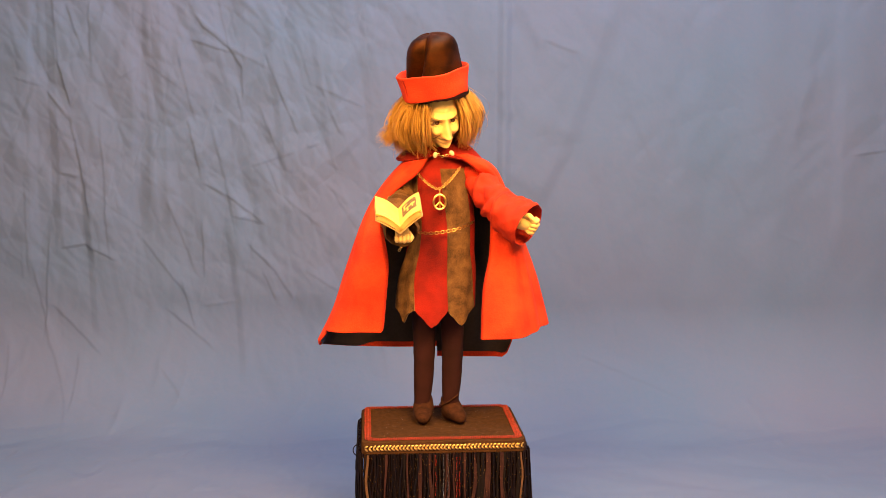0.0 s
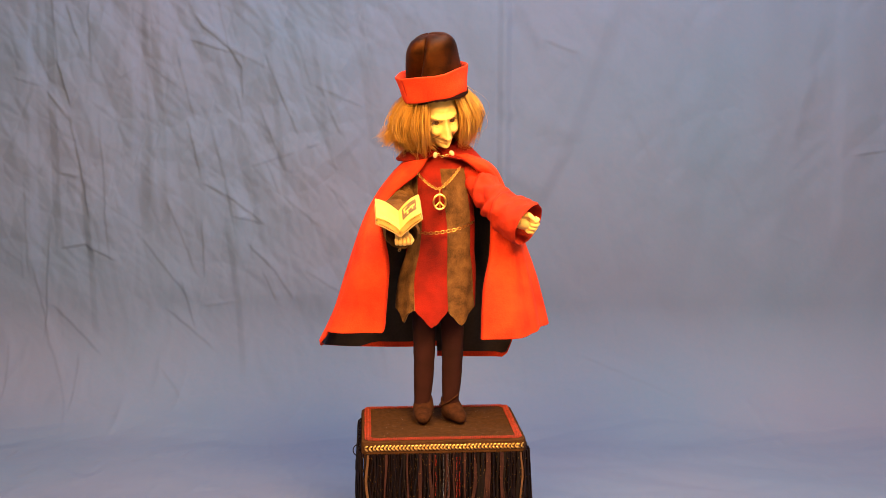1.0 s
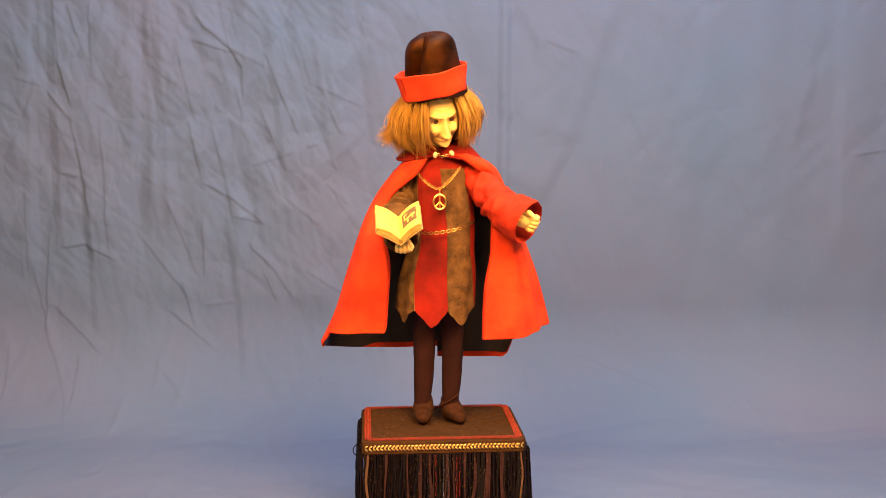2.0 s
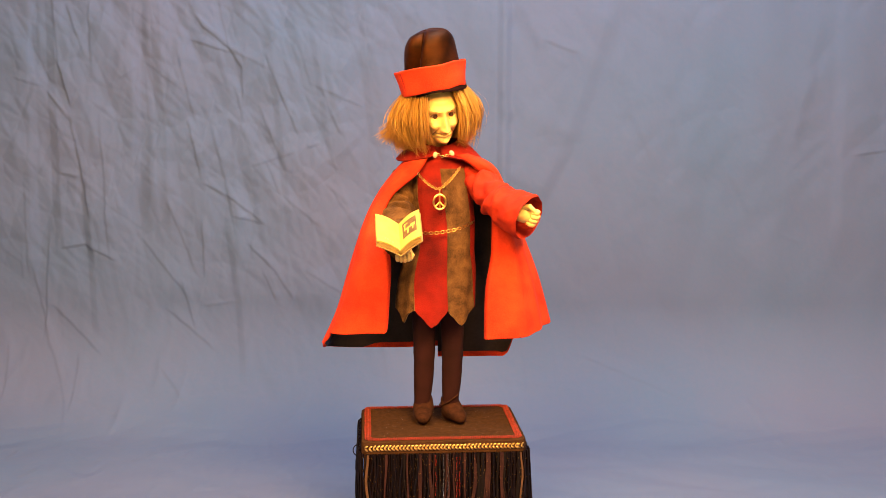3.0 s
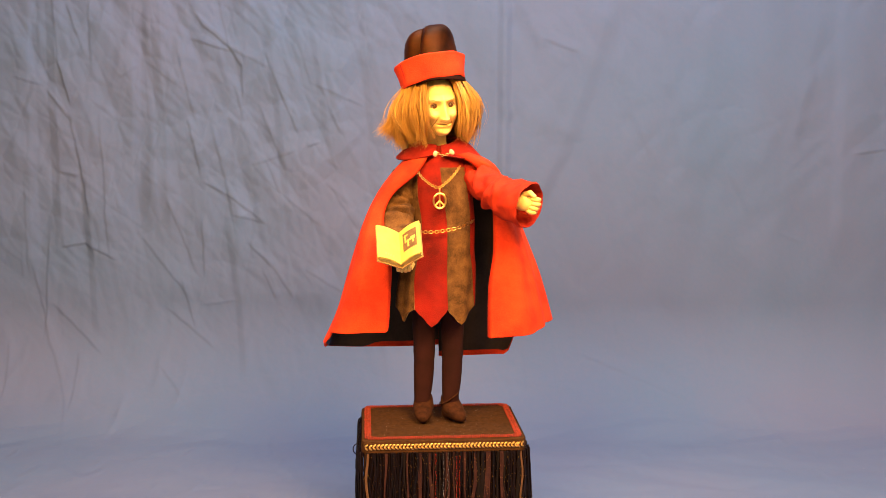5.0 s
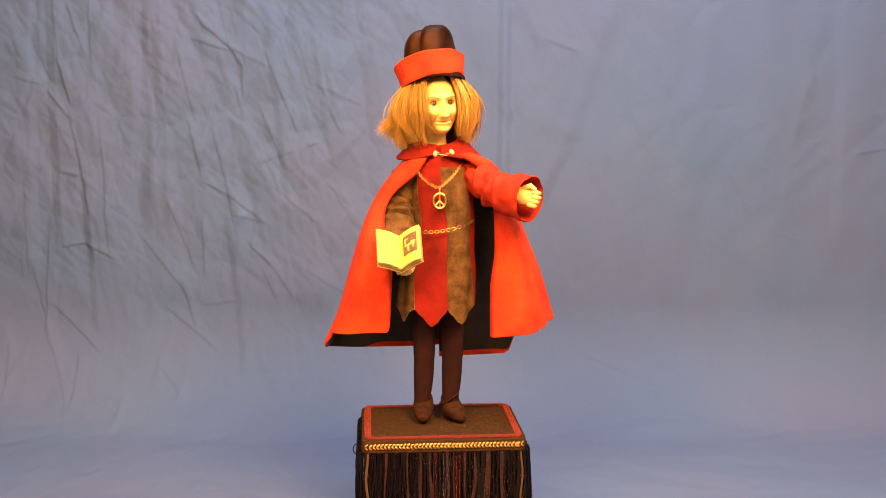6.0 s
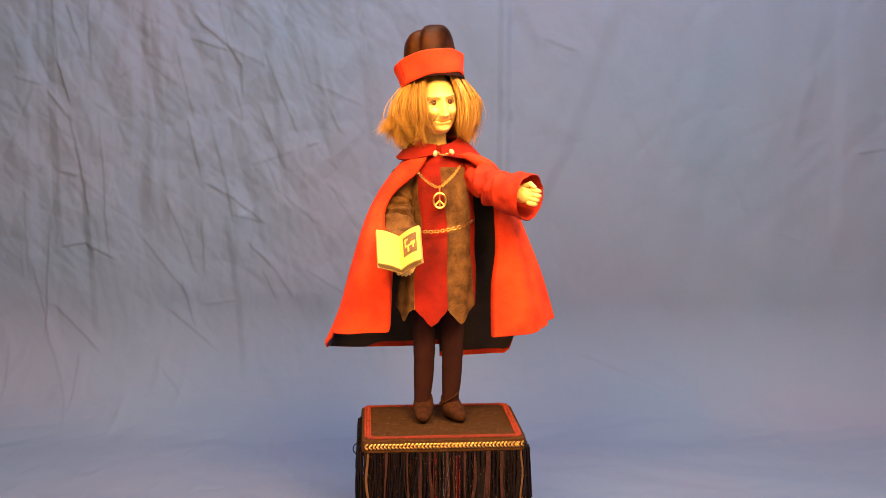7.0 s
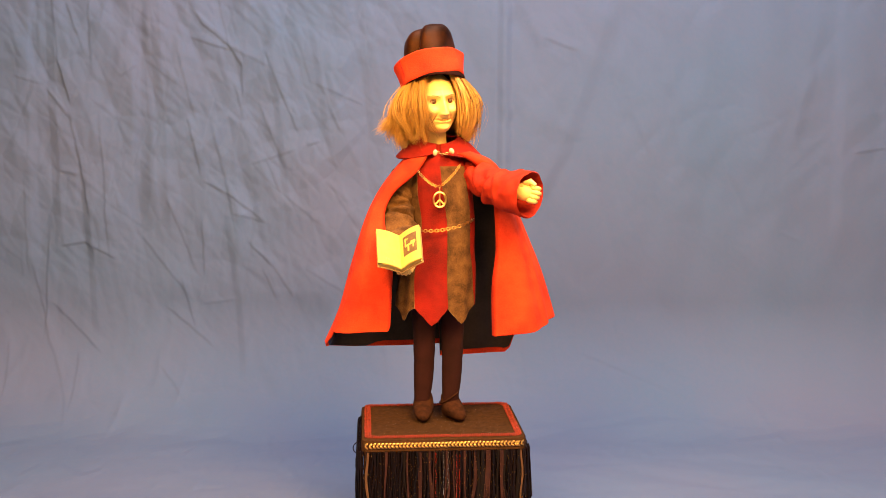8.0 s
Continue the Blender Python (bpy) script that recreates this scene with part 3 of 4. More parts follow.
        s.tube(crease, [0.0010 * math.sin(0.3 + 2.5 * k) for k in np.linspace(0, 1, 9)], 6, 4)
        bag = [on_face(sx * (0.0145 + 0.0075 * math.cos(t)), 0.0060 - 0.0058 * math.sin(t), -0.0002) for t in np.linspace(0.3, 2.8, 9)]
        s.tube(bag, [0.0004 * math.sin(0.3 + 2.5 * k) for k in np.linspace(0, 1, 9)], 6, 4)
        s.ball(c + Vector((sx * 0.0335, 0.004, 0.0)), (0.004, 0.008, 0.012), None, 10, 8, 0)
    lip = [on_face(x, -0.0265 + 9 * x * x, 0.0) for x in np.linspace(-0.0165, 0.0165, 11)]
    s.tube(lip, [0.0005, 0.0009, 0.0011, 0.0012, 0.0012, 0.0012, 0.0012, 0.0012, 0.0011, 0.0009, 0.0005], 6, 4, squash=0.6)
    return part("head", s, [M_SKIN, M_EYE, M_EYEWHITE, M_BROW, M_LIP], doll, "wax-yellow carved face with hooked nose and smile", 70)


def hair(parent):
    """Chin-length hair under the hat that swells at the cheeks and curls in below, with a flicked-out lock at one side."""
    rng = np.random.default_rng(12)
    s = Shape()
    rows = []
    for k in np.linspace(0, 1, 18):
        row = []
        for a in np.linspace(radians(-30), radians(210), 46):
            c = abs(math.cos(a))
            w = 0.045 + (0.008 + 0.020 * c) * math.sin(2.7 * k) + wave(math.cos(a) * 3, math.sin(a) * 3, k * 3, 1.3, 0.005)
            top = 0.110 - 0.34 * (w * math.sin(a) - 0.006)
            row.append((0.002 + w * math.cos(a), 0.004 + 0.9 * w * math.sin(a), top + ((0.016 if math.sin(a) < 0.0 else -0.008 - 0.028 * max(0, math.sin(a))) - top) * k + wave(a, k, 1, 5, 0.006)))
        rows.append(row)
    s.sheet(rows, 0.004)
    locks = []
    for i in range(110):
        a = radians(-62 + 300 * (i + 0.5) / 110 + rng.normal(0, 2))
        c = math.cos(a)
        locks.append((a, (0.010 + 0.026 * abs(c) ** 0.7 + (0.004 if c < 0 else 0)) * rng.uniform(0.65, 1.15), rng.uniform(-0.002, 0.030) - 0.012 * (math.sin(a) > 0.0), rng.normal(-0.006, 0.009),
                      rng.normal(0, 0.14), rng.uniform(0, 6), rng.uniform(0.03, 0.14), 0.0))
    for i in range(16):
        up = i % 2
        locks.append((radians(rng.uniform(168, 198)), rng.uniform(0.026, 0.034), rng.uniform(0.014, 0.026) if up else rng.uniform(0.000, 0.012), 0.0,
                      rng.normal(0, 0.07), rng.uniform(0, 6), 0.04, rng.uniform(0.034, 0.052) if up else rng.uniform(0.014, 0.030)))
    for i in range(4200):
        a, flare, end, curl, tw, ph, wob, kick = locks[rng.integers(len(locks))]
        stray = rng.random() < 0.08
        a += rng.normal(0, 0.05)
        flare *= rng.normal(1.08 if stray else 1, 0.25 if stray else 0.09)
        end += rng.normal(0, 0.012 if stray else 0.005)
        curl, tw, ph = curl + rng.normal(0, 0.010 if stray else 0.003), tw + rng.normal(0, 0.12 if stray else 0.03), ph + rng.normal(0, 0.3)
        r0 = 0.044 + rng.uniform(-0.004, 0.005)
        pts, root = [], 0.117 - 0.34 * (r0 * math.sin(a) - 0.006)
        for k in np.linspace(0, 1, 10):
            w = r0 + flare * math.sin(2.65 * k) + (curl + kick) * max(0, k - 0.5) ** 1.5 * 2.8 + 0.003 * k * math.sin(7 * k + 2 * ph)
            aa = a + tw * k + wob * k * math.sin(5 * k + ph)
            lift = 0.010 * max(0, k - 0.75) * 4 * (kick > 0.022)
            pts.append((0.002 + w * math.cos(aa), 0.002 + 0.92 * w * math.sin(aa), root + (end - root) * k ** 0.9 + lift))
        th = rng.uniform(0.0002, 0.0006) if stray else rng.uniform(0.0003, 0.0008)
        s.tube(pts, [th * f for f in (1, 1, 1, 1, 1, 0.9, 0.8, 0.65, 0.45, 0.15)], 3, squash=0.7, caps=False)
    return part("hair", s, M_HAIR, parent, "tousled shoulder-length blond doll hair", 70)


def hat():
    """Dark satin crown with a turned-up red velvet band; origin at the doll's neck pivot."""
    root = new("hat")
    tagged(root, "tall brown satin hat with a turned-up red velvet band", "hat")
    tilt = Matrix.Translation((0.001, -0.006, 0.102)) @ pose(0, 0, 0, -20.5, 0, 0) @ pose(0, 0, 0, 0, -4, 0)

    def ring(w, d, z, n=64, ox=0.0, fold=0.0, at=2.0, lump=0.0016):
        out = []
        for a in np.linspace(0, 2 * math.pi, n, endpoint=False):
            e = math.atan2(math.sin(a + at), math.cos(a + at))
            cut = math.atan2(math.sin(a - 2.95), math.cos(a - 2.95))
            lobe = 0.12 * math.exp(-(cut / 0.7) ** 2) * max(0, min(1, (z - 0.05) / 0.05)) if fold else 0.0
            k = 1 - lobe + fold * math.exp(-(e / (0.15 if e > 0 else 0.42)) ** 2) + wave(math.cos(a) + 3, math.sin(a), z * 14, 1.5, lump * 22)
            out.append(tilt @ Vector((ox + w * k * math.cos(a), d * k * math.sin(a), z + wave(math.cos(a), math.sin(a), z * 9, 1.6, lump))))
        return out

    crown = Shape()
    prof = [(0.053, 0.000), (0.052, 0.030), (0.0495, 0.050), (0.0487, 0.068), (0.0475, 0.086), (0.0430, 0.098), (0.0340, 0.1065), (0.0180, 0.1115), (0.001, 0.1130)]
    pw, pz = spline([p[0] for p in prof], 34), spline([p[1] for p in prof], 34)
    crown.grid([ring(w, w * 1.02, z, 72, 0.007 * z / 0.09, -0.40 * min(1, w / 0.035), 2.30 - 7.0 * (z - 0.08), 0.0034) for w, z in zip(pw, pz)], closed=True)
    part("crown", crown, M_SATIN, root, "dark brown satin crown with a soft fold", 80)
    band = Shape()
    prof = [(0.0555, 0.009), (0.0580, 0.0040), (0.0602, 0.0060), (0.0612, 0.015), (0.0625, 0.029), (0.0645, 0.042), (0.0655, 0.0475), (0.0637, 0.0495), (0.060, 0.045), (0.055, 0.036), (0.052, 0.034)]
    pw, pz = spline([p[0] for p in prof], 40), spline([p[1] for p in prof], 40)
    band.grid([ring(w, w, z, 96, lump=0.0030) for w, z in zip(pw, pz)], closed=True)
    part("band", band, M_CAPE, root, "red velvet turned-up band", 80)
    under, ring_rows = Shape(), []
    for w, z, drop in ((0.050, 0.012, 0), (0.0515, 0.0060, 0.8), (0.0565, 0.0050, 1.0), (0.0588, 0.0060, 0.9), (0.0585, 0.013, 0)):
        row = []
        for a in np.linspace(0, 2 * math.pi, 72, endpoint=False):
            low = drop * (0.0010 + 0.0078 * max(0, math.cos(a + 0.75)) ** 1.5 + 0.0008 * math.sin(23 * a))
            row.append(tilt @ Vector((w * math.cos(a), w * math.sin(a), z - low)))
        ring_rows.append(row)
    under.grid(ring_rows, closed=True)
    part("sweatband", under, M_STOCKING, root, "frayed brown inner band", 80)
    seam = Shape().tube([tilt @ Vector((w * math.cos(2 * math.pi * 0.56), w * math.sin(2 * math.pi * 0.56), z)) for w, z in ((0.0609, 0.010), (0.0618, 0.018), (0.0631, 0.029), (0.0651, 0.042), (0.066, 0.047))], 0.0009, 6)
    part("seam", seam, M_RED, root)
    return root


def tunic():
    """Parti-coloured tunic: panels of red velvet and brown suede with a pointed hem."""
    root = new("tunic")
    tagged(root, "parti-coloured red velvet and brown suede tunic with pointed hem", "tunic")
    n = 30
    zz = spline([0.648, 0.600, 0.545, 0.490, 0.440, 0.375], n)
    cx = spline([-0.004, -0.003, 0.000, -0.005, -0.012, -0.016], n)
    hw = spline([0.052, 0.057, 0.056, 0.062, 0.070, 0.072], n)
    dp = spline([0.040, 0.050, 0.048, 0.052, 0.056, 0.060], n)

    def panel(name, q0, q1, tip, drop, m, label, back=False):
        s, rows = Shape(), []
        for i in range(n):
            v = i / (n - 1)
            a0, a1 = q0[0] + (q0[1] - q0[0]) * v, q1[0] + (q1[1] - q1[0]) * v
            row = []
            for j in range(17):
                u = j / 16
                q = a0 + (a1 - a0) * u
                ang = math.asin(max(-1, min(1, q))) if not back else math.pi / 2 + (math.pi * u)
                t = 1 - abs(u - tip) / (tip if u < tip else 1 - tip)
                t = t ** (1.8 if tip < 0.4 else 1.0)
                z = zz[i] - v ** 6 * (drop * t - 0.012) + v ** 4 * wave(u * 3, tip * 40, 0, 1.7, 0.0055)
                pl = 0.0022 * v * math.sin(9 * ang + 1) + wave(ang, z * 14, tip, 1.5, 0.0025)
                row.append((cx[i] + (hw[i] + pl) * math.sin(ang), 0.004 - (dp[i] + pl) * math.cos(ang), z))
            rows.append(row)
        s.sheet(rows, 0.002)
        ob = part(name, s, m, root, label)
        if not back:
            for k, row in (("hem", rows[-1]), ("piping", [r[-1] for r in rows])):
                edge = Shape().tube([Vector(p) + Vector((0, -0.0008, 0)) for p in row], 0.0006, 5)
                part(k, edge, M_PIPING if m is M_TAN else M_RED, ob)

    panel("suede_panel", (-0.995, -0.995), (-0.80, -0.50), 0.34, 0.030, M_TAN, "brown suede panel")
    panel("velvet_panel", (-0.795, -0.495), (-0.035, 0.355), 0.5, 0.034, M_RED, "dark red velvet panel")
    panel("suede_panel", (-0.03, 0.36), (0.80, 0.985), 0.5, 0.032, M_TAN, "brown suede panel")
    panel("velvet_panel", (0.805, 0.988), (0.998, 0.998), 0.5, 0.0, M_RED, "dark red velvet panel")
    panel("back_panel", (0, 0), (0, 0), 0.5, 0.02, M_RED, "dark red velvet back", True)
    s = Shape()
    rows = []
    for w, d, z in ((0.0545, 0.0425, 0.640), (0.052, 0.041, 0.650), (0.042, 0.034, 0.664), (0.030, 0.028, 0.676), (0.024, 0.025, 0.688)):
        rows.append([(-0.005 + w * math.cos(a), 0.004 + d * math.sin(a), z) for a in np.linspace(0, 2 * math.pi, 40, endpoint=False)])
    s.grid(rows, closed=True)
    part("yoke", s, M_RED, root, "dark red velvet yoke")
    return root


# Each row of a cape half: height, front edge, outer fold, depth in front, depth behind.
CAPE_L = [(0.672, -0.030, -0.060, 0.046, 0.045), (0.635, -0.052, -0.096, 0.056, 0.062), (0.592, -0.098, -0.128, 0.062, 0.075), (0.539, -0.117, -0.153, 0.078, 0.082),
          (0.453, -0.106, -0.183, 0.104, 0.090), (0.383, -0.110, -0.208, 0.100, 0.098), (0.320, -0.115, -0.241, 0.098, 0.100)]
CAPE_R = [(0.674, 0.024, 0.048, 0.046, 0.045), (0.652, 0.060, 0.090, 0.046, 0.060), (0.613, 0.090, 0.112, 0.030, 0.070), (0.507, 0.092, 0.148, 0.055, 0.080),
          (0.432, 0.078, 0.172, 0.078, 0.090), (0.343, 0.074, 0.193, 0.088, 0.100)]
PIVOT_L, PIVOT_R = Vector((-0.05, 0.02, 0.65)), Vector((0.05, 0.02, 0.65))


def cape():
    root = new("cape")
    tagged(root, "long red velvet cape with a black lining, open in front", "cape")

    def half(spec, sign, hems, pivot):
        n, k = 44, 56
        z, xi, xo, yf, yb = (spline([r[c] for r in spec], n) for c in range(5))
        rows, inner, bottom = [], [], []
        for i in range(n):
            v = i / (n - 1)
            row, low = [], []
            for j in range(k):
                u = j / (k - 1)
                a = -112 + (90 + 112) * u
                ar = radians(a)
                c = max(0.0, math.cos(ar)) ** 0.62
                back = max(0.0, math.sin(ar))
                x0 = xi[i] if a < 0 else xi[i] + (0.012 * -sign - xi[i]) * min(1, back * 1.0) ** 2
                x = x0 + (xo[i] - x0) * c
                y = 0.012 + (yf[i] if a < 0 else yb[i]) * math.copysign(abs(math.sin(ar)) ** 0.8, math.sin(ar))
                if a < -90:
                    y += 0.022 * v * (-90 - a) / 22
                    x += sign * -0.004 * (-90 - a) / 22
                if a >= 0:
                    h = hems[1] + (hems[2] - hems[1]) * (back ** 0.6 if sign < 0 else max(0, min(1, (a - 48) / 14)))
                elif sign < 0:
                    h = hems[0] + (hems[1] - hems[0]) * max(0, min(1, (a + 46) / 20)) + 0.014 * max(0, (-94 - a) / 18) ** 2
                else:
                    h = hems[0] + (hems[1] - hems[0]) * min(1, (a + 112) / 95)
                zz = spec[0][0] - (spec[0][0] - z[i]) * (spec[0][0] - h) / (spec[0][0] - spec[-1][0])
                h0 = 0.010 * v * v * math.exp(-((a + 40) / 7) ** 2) if sign < 0 else 0.0
                ripple = -h0 + 0.0055 * v * v * math.sin(0.085 * a + sign) + 0.003 * v * math.sin(0.19 * a + 2) + wave(x * 9, y * 9, zz * 5, 1.0, 0.004 * v)
                nx, ny = math.cos(ar) * sign, math.sin(ar)
                row.append(Vector((x + nx * ripple, y + ny * ripple, zz)) - pivot)
                rise = 0.004 if a < 0 else 0.0008 + 0.0105 * max(0, min(1, (a - 58) / 8))
                low.append(Vector((x + nx * (ripple - 0.0034), y + ny * (ripple - 0.0034), zz + rise * v)) - pivot)
                if i == n - 1 and a < -4:
                    bottom.append(row[-1])
            rows.append(row if sign > 0 else row[::-1])
            inner.append(low if sign > 0 else low[::-1])
        ob = part("cape_half", Shape().sheet(rows, 0.0022), M_CAPE, root, "heavy red velvet half of the cape", 70)
        part("lining", Shape().sheet(inner, 0.0008), M_LINING, ob, "black satin lining", 70)
        for line in ([r[0 if sign > 0 else -1] for r in rows], bottom):
            part("hem", Shape().tube(line, 0.0016, 6), M_CAPE, ob)
        return ob

    left = half(CAPE_L, -1, (0.352, 0.320, 0.285), PIVOT_L)
    right = half(CAPE_R, 1, (0.333, 0.352, 0.264), PIVOT_R)
    # A turned-down collar that stands round the neck.
    s, rows = Shape(), []
    for i in range(9):
        v = i / 8
        row = []
        for a in np.linspace(radians(-84), radians(264), 60):
            front = max(0, -math.sin(a))
            w = 0.031 + 0.041 * v * (1 - 0.62 * front ** 3)
            z = 0.701 - 0.036 * v ** 1.3 * (1 - 0.55 * front ** 3) - 0.014 * front
            row.append((-0.008 + w * math.cos(a) * 1.08, 0.006 + w * math.sin(a) * 0.92, z + wave(a * 2, v, 3, 1, 0.002)))
        rows.append(row)
    s.sheet(rows, 0.003, 0, 0)
    part("collar", s, M_RED, root, "turned-down red velvet collar", 70)
    for x, z, y, r in ((-0.014, 0.674, -0.056, 10), (0.016, 0.677, -0.054, -35)):
        m = Matrix.Rotation(radians(r), 3, "Y")
        part("clasp_bead", Shape().ball((x, y, z), (0.0042, 0.0036, 0.0058), m, 16, 12), M_PEARL, root, "pearl clasp bead with gold mount")
    s = Shape()
    for i in range(6):
        k = i / 5
        s.tube([(-0.009 + 0.020 * k + 0.0026 * math.cos(a), -0.057 + (0.0016 * math.sin(a) if i % 2 else 0), 0.675 - 0.004 * math.sin(math.pi * k) + (0 if i % 2 else 0.0018) * math.sin(a)) for a in np.linspace(0, 2 * math.pi, 11)], 0.0006, 5, caps=False)
    part("clasp_chain", s, M_BRASS, root, "short brass clasp chain")
    return left, right


def fist(points, size=1.0):
    """A small carved hand: palm, four curled fingers and a thumb, along a frame of directions."""
    base, ahead, side, up = (Vector(p) for p in points)
    s = Shape()
    m = Matrix((side, ahead, up)).transposed()
    s.ball(base, (0.013 * size, 0.017 * size, 0.0105 * size), m, 18, 12)
    s.tube([base - ahead * 0.035, base - ahead * 0.01], [0.0105 * size, 0.0110 * size], 14)
    for i in range(4):
        o = base + side * ((0.0095 - 0.0064 * i) * size) + ahead * (0.011 * size)
        ln = (0.011, 0.013, 0.012, 0.010)[i] * size
        s.tube([o, o + ahead * ln * 0.5 + up * (0.004 * size), o + ahead * ln * 0.9 + up * (0.002 * size), o + ahead * ln * 0.95 - up * (0.005 * size), o + ahead * ln * 0.5 - up * (0.009 * size)],
               [r * size for r in (0.0042, 0.0041, 0.0038, 0.0034, 0.0024)], 10)
    o = base + side * (0.011 * size) + up * (0.002 * size)
    s.tube([o, o + (side * 0.006 + ahead * 0.009 + up * 0.004) * size, o + (side * 0.002 + ahead * 0.018 + up * 0.004) * size], [0.0048 * size, 0.0042 * size, 0.003 * size], 10)
    return s


def sleeve(pts, rads, m, name, label, wrinkle=0.003, creases=()):
    """A hanging sleeve: a wrinkled tube with a thick, open cuff."""
    n, k = 64, 56
    path, rr = spline(pts, n), spline(rads, n)
    rows, up = [], Vector((0, 0, 1))
    for i in range(n):
        d = Vector(path[min(i + 1, n - 1)] - path[max(i - 1, 0)]).normalized()
        side = d.cross(up).normalized()
        u = side.cross(d).normalized()
        row = []
        for a in np.linspace(0, 2 * math.pi, k, endpoint=False):
            v = i / (n - 1)
            w = rr[i] + wave(math.cos(a) * 1.3, math.sin(a) * 1.3, v * 7.5, 1.4, wrinkle) + wave(math.cos(a) * 2.6, math.sin(a) * 2.6, v * 14, 1.4, 0.3 * wrinkle)
            for at, skew, facing, depth in creases:
                e = v - at - skew * math.sin(a - facing)
                w -= depth * (math.exp(-(e / 0.022) ** 2) - 0.7 * math.exp(-((e - 0.065) / 0.045) ** 2)) * (0.35 + 0.65 * max(0, math.cos(a - facing)))
            row.append(Vector(path[i]) + (side * math.cos(a) + u * math.sin(a)) * float(w))
        rows.append(row)
    mouth = Vector(path[-1])
    d = Vector(path[-1] - path[-3]).normalized()
    rows.append([mouth + (p - mouth) * 0.96 + d * 0.0025 for p in rows[-1]])
    for back, w in ((0.004, 0.92), (0.03, 0.84), (0.045, 0.3)):
        rows.append([mouth - d * back + (p - mouth) * w for p in rows[n - 1]])
    return part(name, Shape().grid(rows, closed=True, flip=True), m, doll, label, 80)


def arms():
    left_pts = [(0.0, 0.006, 0.012), (-0.012, -0.004, -0.035), (-0.014, -0.024, -0.075), (-0.008, -0.056, -0.106), (-0.003, -0.078, -0.134)]
    left = sleeve(left_pts, [0.026, 0.029, 0.031, 0.030, 0.031], M_TAN, "brown_sleeve", "brown suede sleeve with bent elbow", 0.005, ((0.26, 0.05, 2.2, 0.005), (0.42, -0.09, 1.2, 0.008), (0.56, 0.07, 2.6, 0.007), (0.70, -0.05, 1.6, 0.004)))
    part("carved_fist", fist(((-0.001, -0.094, -0.143), (0.05, -0.45, -0.88), (0.99, 0.0, 0.06), (0.0, 0.88, -0.45))), M_SKIN, left, "wax-yellow carved fingers under the book", 70)
    right_pts = [(-0.012, 0.010, 0.004), (0.022, -0.022, -0.008), (0.050, -0.062, -0.020), (0.074, -0.092, -0.026), (0.102, -0.116, -0.030)]
    right = sleeve(right_pts, [0.027, 0.029, 0.032, 0.038, 0.043], M_SLEEVE, "red_sleeve", "wide red velvet sleeve with open cuff", 0.005, ((0.16, 0.08, 1.0, 0.006), (0.28, -0.10, 0.2, 0.008), (0.42, 0.07, -0.6, 0.007), (0.58, -0.06, 0.6, 0.004)))
    part("carved_fist", fist(((0.092, -0.112, -0.025), (0.90, -0.38, -0.22), (0.24, 0.05, 0.97), (-0.36, -0.92, 0.14)), 1.22), M_SKIN, right, "wax-yellow carved clenched hand", 70)
    return left, right


def book():
    """An open book whose spine lies along its own z; origin at the doll's shoulder pivot."""
    root = new("book")
    tagged(root, "small open old book with a dark printed picture", "book")
    place = Matrix.Translation((-0.006, -0.110, -0.125)) @ pose(0, 0, 0, -40, -6, 0)
    hgt, wid = 0.072, 0.049

    def leaf(sign, lift, thick, w, h, zc=0.0, u0=0.0, curve=0.004):
        rows = []
        for i in range(7):
            z = zc + h * (i / 6 - 0.5)
            row = []
            for j in range(13):
                u = u0 + (w - u0) * j / 12
                ang = radians(37)
                y = -u * math.sin(ang) - curve * math.sin(math.pi * u / wid) - lift
                row.append(place @ Vector((sign * u * math.cos(ang), y, z)))
            rows.append(row if sign > 0 else row[::-1])
        return Shape().sheet(rows, -thick)

    for sign in (-1, 1):
        cover = part("cover", leaf(sign, -0.0105, 0.0018, wid + 0.002, hgt + 0.003, curve=0.0015), M_COVER, root, "tan board cover")
        part("page_edge", leaf(sign, -0.0080, 0.0078, wid - 0.001, hgt - 0.001, curve=0.003), M_EDGE, cover)
        for k in range(3):
            part("page", leaf(sign, 0.0012 * k, 0.0005, wid - 0.0006 * k, hgt - 0.0005 * k, curve=0.004 + 0.0004 * k), M_PAGE, root)
    pic = part("picture", leaf(1, 0.00285, 0.0002, 0.040, 0.040, 0.004, 0.008, 0.0048), M_PRINT, root, "dark brown printed picture")
    for u0, u1, zc, h in ((0.012, 0.015, 0.010, 0.018), (0.013, 0.036, 0.003, 0.004), (0.018, 0.022, -0.004, 0.012), (0.026, 0.037, 0.0055, 0.005), (0.030, 0.033, -0.001, 0.010), (0.011, 0.020, 0.016, 0.003)):
        part("figure_mark", leaf(1, 0.0032, 0.0002, u1, h, zc, u0, 0.0048), M_PAGE, pic)
    for k in range(4):
        part("text_bar", leaf(-1, 0.0029, 0.0002, 0.016 + 0.005 * k, 0.0048, -0.026 + 0.0006 * k, 0.013 + 0.005 * k, 0.0048), M_COVER, root)
    return root


